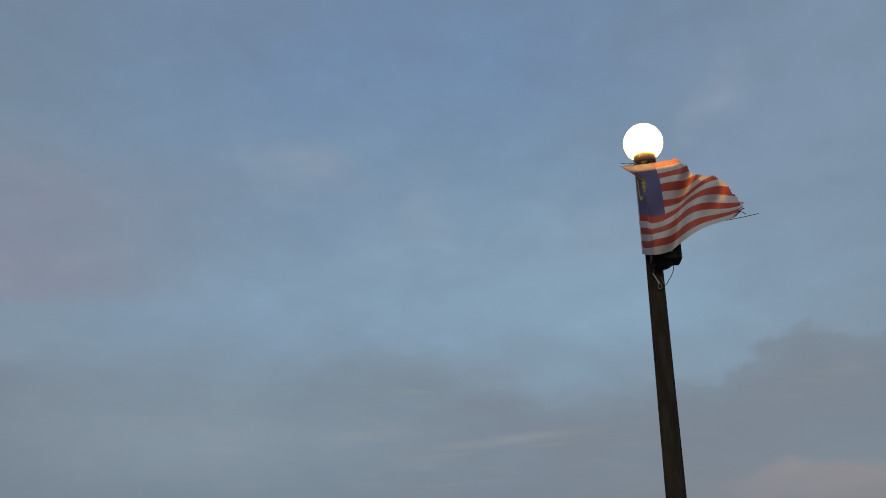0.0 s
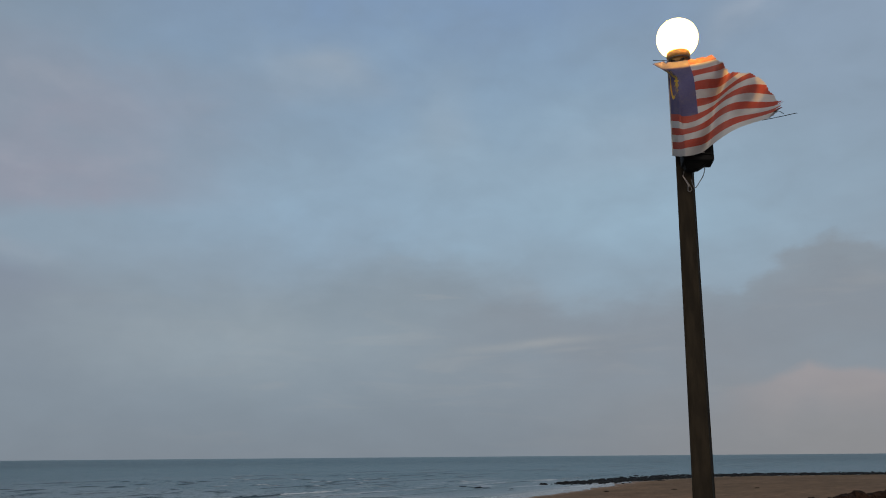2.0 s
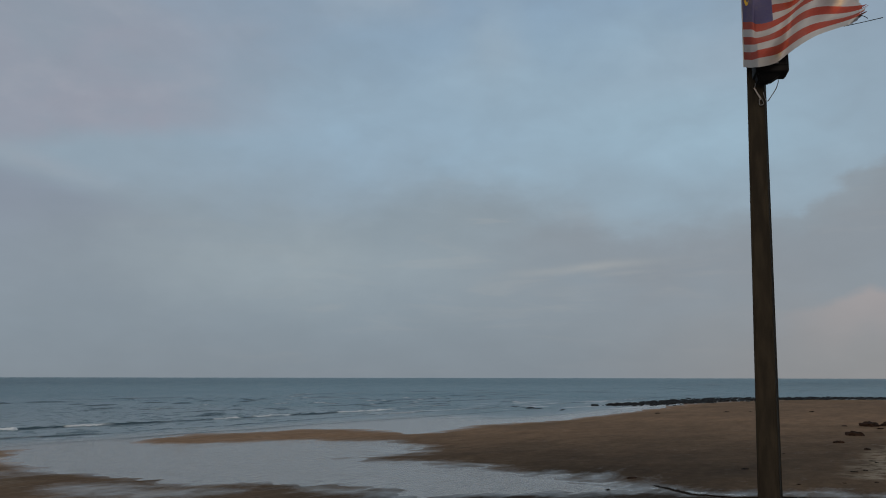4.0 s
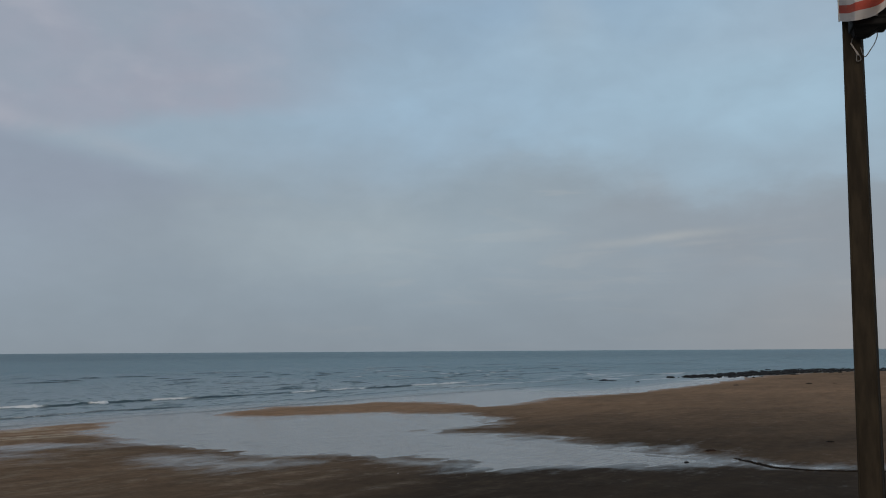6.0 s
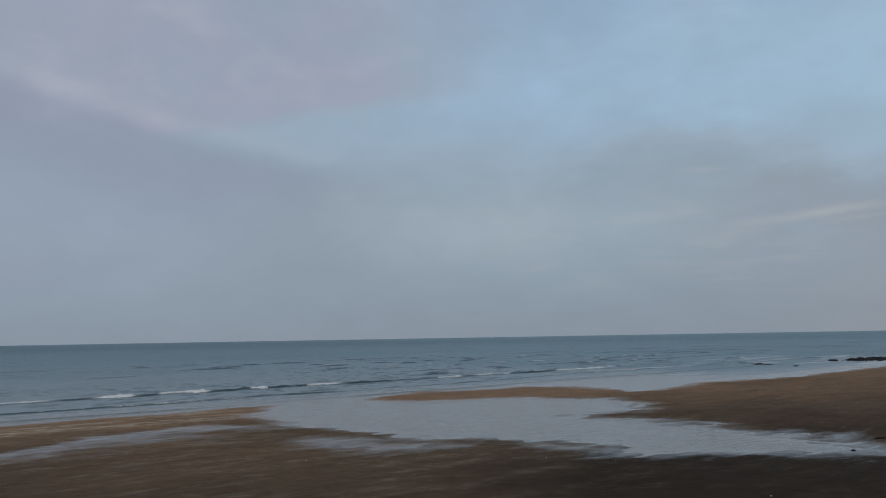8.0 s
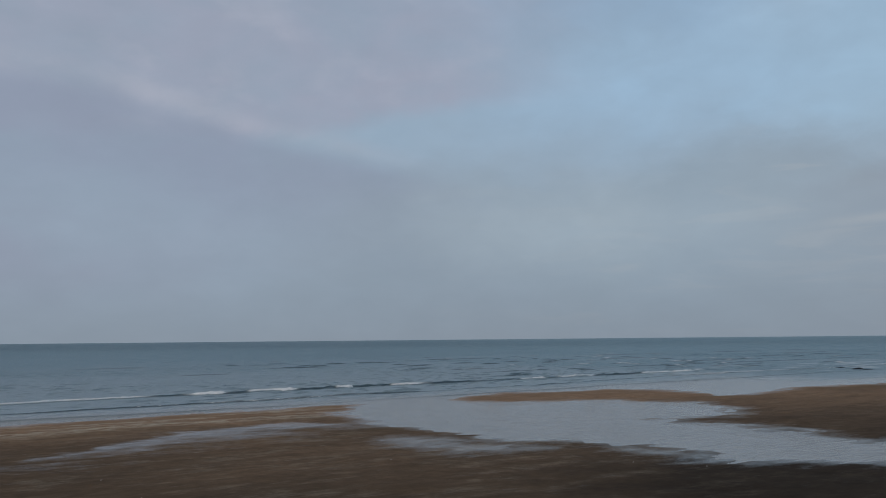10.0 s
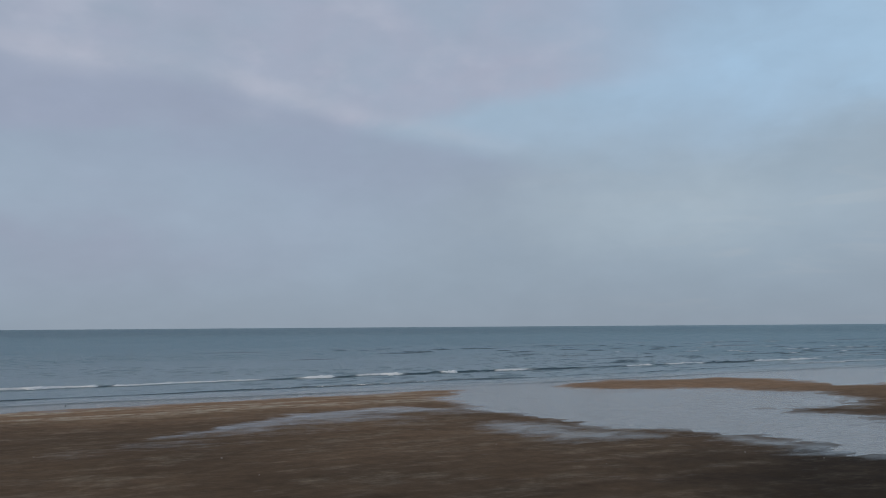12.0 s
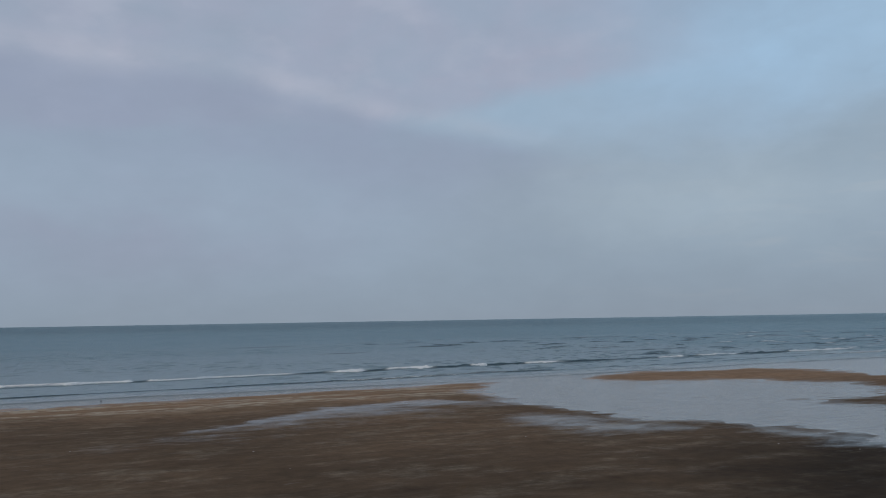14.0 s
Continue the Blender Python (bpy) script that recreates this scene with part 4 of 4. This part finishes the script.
ff = [(i * (NV + 1) + j, (i + 1) * (NV + 1) + j, (i + 1) * (NV + 1) + j + 1, i * (NV + 1) + j + 1)
      for i in range(NU) for j in range(NV) if not torn((i + 0.5) / NU, (j + 0.5) / NV)]
cloth = mesh_object("cloth", fv, ff, FLAG)
uvl = cloth.data.uv_layers.new(name="UVMap")
for loop in cloth.data.loops:
    uvl.data[loop.index].uv = fuv[loop.vertex_index]
cloth.parent = flag


def cloth_point(u, v, dr=0.0, df=0.0, dz=0.0):
    r, f, z = flag_place(u, v)
    return Vector((0, 0, z - TOP + dz)) + RIGHT * (r + dr) + TO_CAM * (f + df)


for u, v, dx, dz in ((0.9, 1.0, 0.2, 0.02), (0.98, 0.93, 0.05, -0.02), (0.1, 0.0, -0.09, 0.015)):
    ends = [cloth_point(u, v), cloth_point(u, v, dx * 0.45, 0.01, dz * 0.2), cloth_point(u, v, dx, 0, dz)]
    part("loose_thread", tube(curve_points(ends, 5), 0.0022, 5), WEED, flag, "frayed dark thread")
part("hoist_tape", tube([cloth_point(0, v) for v in np.linspace(0, 1, 14)], 0.006, 6), GREY, flag, "pale hoist tape")
for k, v in enumerate((0.01, 0.99)):
    z = TOP - v * HOIST - 0.004
    ring = [Vector((0, 0, z - TOP)) + RIGHT * (0.071 * math.cos(a)) + TO_CAM * (0.071 * math.sin(a)) for a in np.linspace(0, 2 * math.pi, 24)]
    part("tie_cord", tube(ring, 0.004, 6), WIRE, flag, "grey cord tied round the post")

# ---------------------------------------------------------------- rocks and litter on the beach


def rock_mesh(name, size, seed, mat):
    bm = bmesh.new()
    bmesh.ops.create_icosphere(bm, subdivisions=3, radius=1.0)
    noise.seed_set(seed)
    for v in bm.verts:
        d = v.co.normalized()
        k = 1 + 0.34 * noise.noise(d * 1.3 + Vector((seed, 0, 0))) + 0.26 * noise.noise(d * 2.7 + Vector((0, seed, 0))) + 0.12 * noise.noise(d * 6.5)
        up = math.copysign(abs(d.z) ** 0.7, d.z)     # blunt top
        v.co = Vector((d.x * size[0] * k, d.y * size[1] * k, up * size[2] * k))
        v.co.z = max(v.co.z, -0.25 * size[2])
    me = bpy.data.meshes.new(name)
    bm.to_mesh(me)
    bm.free()
    me.materials.append(mat)
    return me


def ground_z(x, y):
    z, _ = beach(np.array([[float(x)]]), np.array([[float(y)]]), None, None)
    return float(z[0, 0])


def rock(name, x, y, size, seed, mat, label, group, category="rock"):
    ob = new(name, rock_mesh(name, size, seed, mat))
    z = max(ground_z(x, y), -0.12)
    x, y = x * (5 - z) / 5, y * (5 - z) / 5
    ob.matrix_world = pose(x, y, z + 0.05 * size[2], 0, 0, (seed * 77) % 360)
    return tagged(ob, label=label, category=category, group=group)


BROWN = [(31.7, 81.5, 1.15, 0.8, 0.62), (26.7, 71.9, 0.6, 0.45, 0.36), (26.6, 66.2, 0.3, 0.25, 0.14), (39.5, 97.0, 1.5, 1.1, 0.75), (42.0, 97.6, 1.4, 1.0, 0.7),
         (38.6, 92.2, 0.5, 0.35, 0.2), (44.5, 100.5, 1.6, 1.3, 1.1), (47.5, 103.0, 1.9, 1.4, 1.35), (50.5, 105.2, 1.8, 1.4, 1.2), (53.8, 108.0, 2.0, 1.5, 1.3),
         (46.8, 98.5, 1.0, 0.7, 0.5), (50.5, 99.5, 1.1, 0.8, 0.55), (43.3, 92.5, 0.6, 0.5, 0.3), (36.6, 96.4, 0.7, 0.4, 0.22), (57.5, 112, 2.1, 1.6, 1.4)]
for i, (x, y, a, b, c) in enumerate(BROWN):
    rock("beach_rock", x * 0.936, y * 0.936, (a * 0.62, b * 0.72, c * 0.53), 11 + i * 3, BROWN_ROCK, "reddish brown weathered rock lying on the sand", "brown rocks on the beach")
rock("beach_stone", 5.9, 43.4, (0.3, 0.18, 0.055), 5, BROWN_ROCK, "flat brown stone beside the tidal channel", "stones by the channel", "stone")
rock("beach_stone", 4.2, 38.8, (0.17, 0.1, 0.055), 8, REEF, "small dark stone in the tidal channel", "stones by the channel", "stone")
DARK = [(-1.2, 139.5, 1.0, 0.4, 0.14), (0.9, 136.6, 0.5, 0.3, 0.12), (2.6, 133.6, 1.6, 0.6, 0.3), (3.9, 132.4, 0.9, 0.5, 0.22), (5.6, 128.6, 0.7, 0.3, 0.1), (7.2, 124.5, 0.4, 0.3, 0.16),
        (11.0, 146.0, 1.1, 0.4, 0.14), (14.2, 146.2, 0.9, 0.6, 0.4), (17.2, 149.2, 1.0, 0.7, 0.5), (18.8, 150.8, 1.1, 0.8, 0.55), (20.3, 151.6, 0.8, 0.7, 0.4), (-0.2, 140.2, 0.8, 0.3, 0.18), (0.6, 138.8, 0.6, 0.3, 0.2), (1.6, 136.0, 0.7, 0.35, 0.16), (7.6, 128.2, 0.7, 0.35, 0.22), (-2.6, 141.5, 0.7, 0.3, 0.14)]
for i, (x, y, a, b, c) in enumerate(DARK):
    rock("reef_rock", x, y, (a, b, c), 60 + i * 2, REEF, "black wet rock standing in the shallow water", "dark rocks in the shallows")

# the long reef: a belt of small black rocks
rv, rf = [], []
rng = random.Random(12)
BELT = [(17, 150.5), (28, 165), (40, 182), (56, 198.5), (76, 206), (100, 210), (140, 214), (230, 218)]
total = len(BELT) - 1
for k in range(4200):
    t = rng.random() ** 0.8 * total
    i = min(int(t), total - 1)
    (ax, ay), (bx, by) = BELT[i], BELT[i + 1]
    w = t - i
    spread = 1.0 + 1.6 * min(1.0, t / 2.0)
    x, y = ax + (bx - ax) * w + rng.gauss(0, spread * 0.7), ay + (by - ay) * w + rng.gauss(0.7 * spread, spread * 2.3)
    s = (0.12 + 0.34 * rng.random() ** 2.0) * (1.5 if rng.random() > 0.93 else 1) * (0.7 + 0.3 * min(1.0, t))
    hz = rng.uniform(0.4, 0.75)
    base = len(rv)
    a = rng.random() * 6.28
    for v in BALL_V:
        j = 1 + rng.uniform(-0.3, 0.3)
        vx, vy = v.x * 1.4 * s * j, v.y * s * j
        rv.append((x + vx * math.cos(a) - vy * math.sin(a), y + vx * math.sin(a) + vy * math.cos(a), max(-0.2, v.z * s * hz * 0.85 * j + 0.06)))
    rf += [[base + q for q in f] for f in BALL_F]
reef = mesh_object("rock_reef", rv, rf, REEF, smooth=False)
tagged(reef, label="long belt of low black rocks at the water's edge", category="reef", kind="stuff")

# dark ridge added for the shadow under the channel's bank step, broken and uneven
lip = curve_points([(6.6, 40.3, 0), (7.2, 38.6, 0), (8.1, 37.2, 0), (9.3, 36.7, 0), (10.6, 36.6, 0), (12.0, 36.8, 0)], 24)
wv, wf = [], []
rng = random.Random(17)
for i, q in enumerate(lip):
    big = 0.45 + 0.55 * min(1.0, i / 40)
    for _ in range(5):
        cx, cy = q.x + rng.gauss(0, 0.06), q.y + rng.gauss(0, 0.035)
        a, b, c = rng.uniform(0.08, 0.18) * big, rng.uniform(0.03, 0.06), rng.uniform(0.015, 0.035) * big
        base, cz = len(wv), max(ground_z(cx, cy), 0.0)
        for v in BALL_V:
            g = 1 + rng.uniform(-0.35, 0.35)
            wv.append((cx + v.x * a * g, cy + v.y * b * g, cz + 0.3 * c + v.z * c * g))
        wf += [[base + k for k in f] for f in BALL_F]
scarp = mesh_object("bank_shade_ridge", wv, wf, WEED)
tagged(scarp, label="thin dark ridge in place of the shaded bank step along the channel", category="seaweed", kind="stuff")

# a short stick standing in the wash
stick = part("stick", tube(curve_points([(-49.2, 31.9, -0.2), (-49.18, 31.9, 0.0), (-49.2, 31.91, 0.11)], 4), 0.03, 6), WEED)
tagged(stick, label="short dark stick standing in the shallow wash", category="stick")

# seaweed clumps and shells
weed_mesh = [rock_mesh("seaweed_clump", (0.26, 0.15, 0.07), 200 + k, WEED) for k in range(4)]
rng = random.Random(31)
spots = [(15.5, 41.5), (18.5, 46.5), (19.8, 44.0), (20.6, 50.2), (22.4, 53.0), (23.0, 47.5), (25.2, 56.0), (26.0, 61.0), (27.6, 58.5), (29.5, 66.0), (31.0, 62.0), (33.2, 72.0), (21.5, 41.0),
         (35.0, 76.5), (12.3, 46.5), (24.5, 43.5), (28.5, 50.0), (17.0, 55.0), (-6.0, 22.5), (13.2, 40.9), (17.6, 45.7), (20.7, 51.0), (17.1, 41.9), (15.6, 51.9), (13.5, 120.0), (20.0, 118.0), (30.0, 121.0), (33.5, 121.5), (42.0, 122.0)]
for i, (x, y) in enumerate(spots):
    ob = new("seaweed_clump", weed_mesh[i % 4])
    k = rng.uniform(0.35, 0.85) * (2.0 if y > 100 else 1.0)
    ob.matrix_world = pose(x, y, ground_z(x, y) + 0.01, 0, 0, rng.uniform(-40, 40)) @ Matrix.Diagonal((k, k, k * 0.8, 1))
    tagged(ob, label="dark clump of washed-up seaweed on the sand", category="seaweed", group="seaweed clumps")
shell_mesh = [rock_mesh("shell", (0.035, 0.025, 0.014), 300 + k, SHELL) for k in range(3)]
for i in range(12):
    x, y = rng.uniform(-34, 4), rng.uniform(14, 34)
    if x * OFF[0] + y * OFF[1] > 48:
        continue
    ob = new("shell", shell_mesh[i % 3])
    k = rng.uniform(0.5, 1.2)
    ob.matrix_world = pose(x, y, ground_z(x, y) + 0.005, 0, 0, rng.uniform(0, 360)) @ Matrix.Diagonal((k, k, k, 1))
    tagged(ob, label="small white shell lying on the wet sand", category="shell", group="shells")
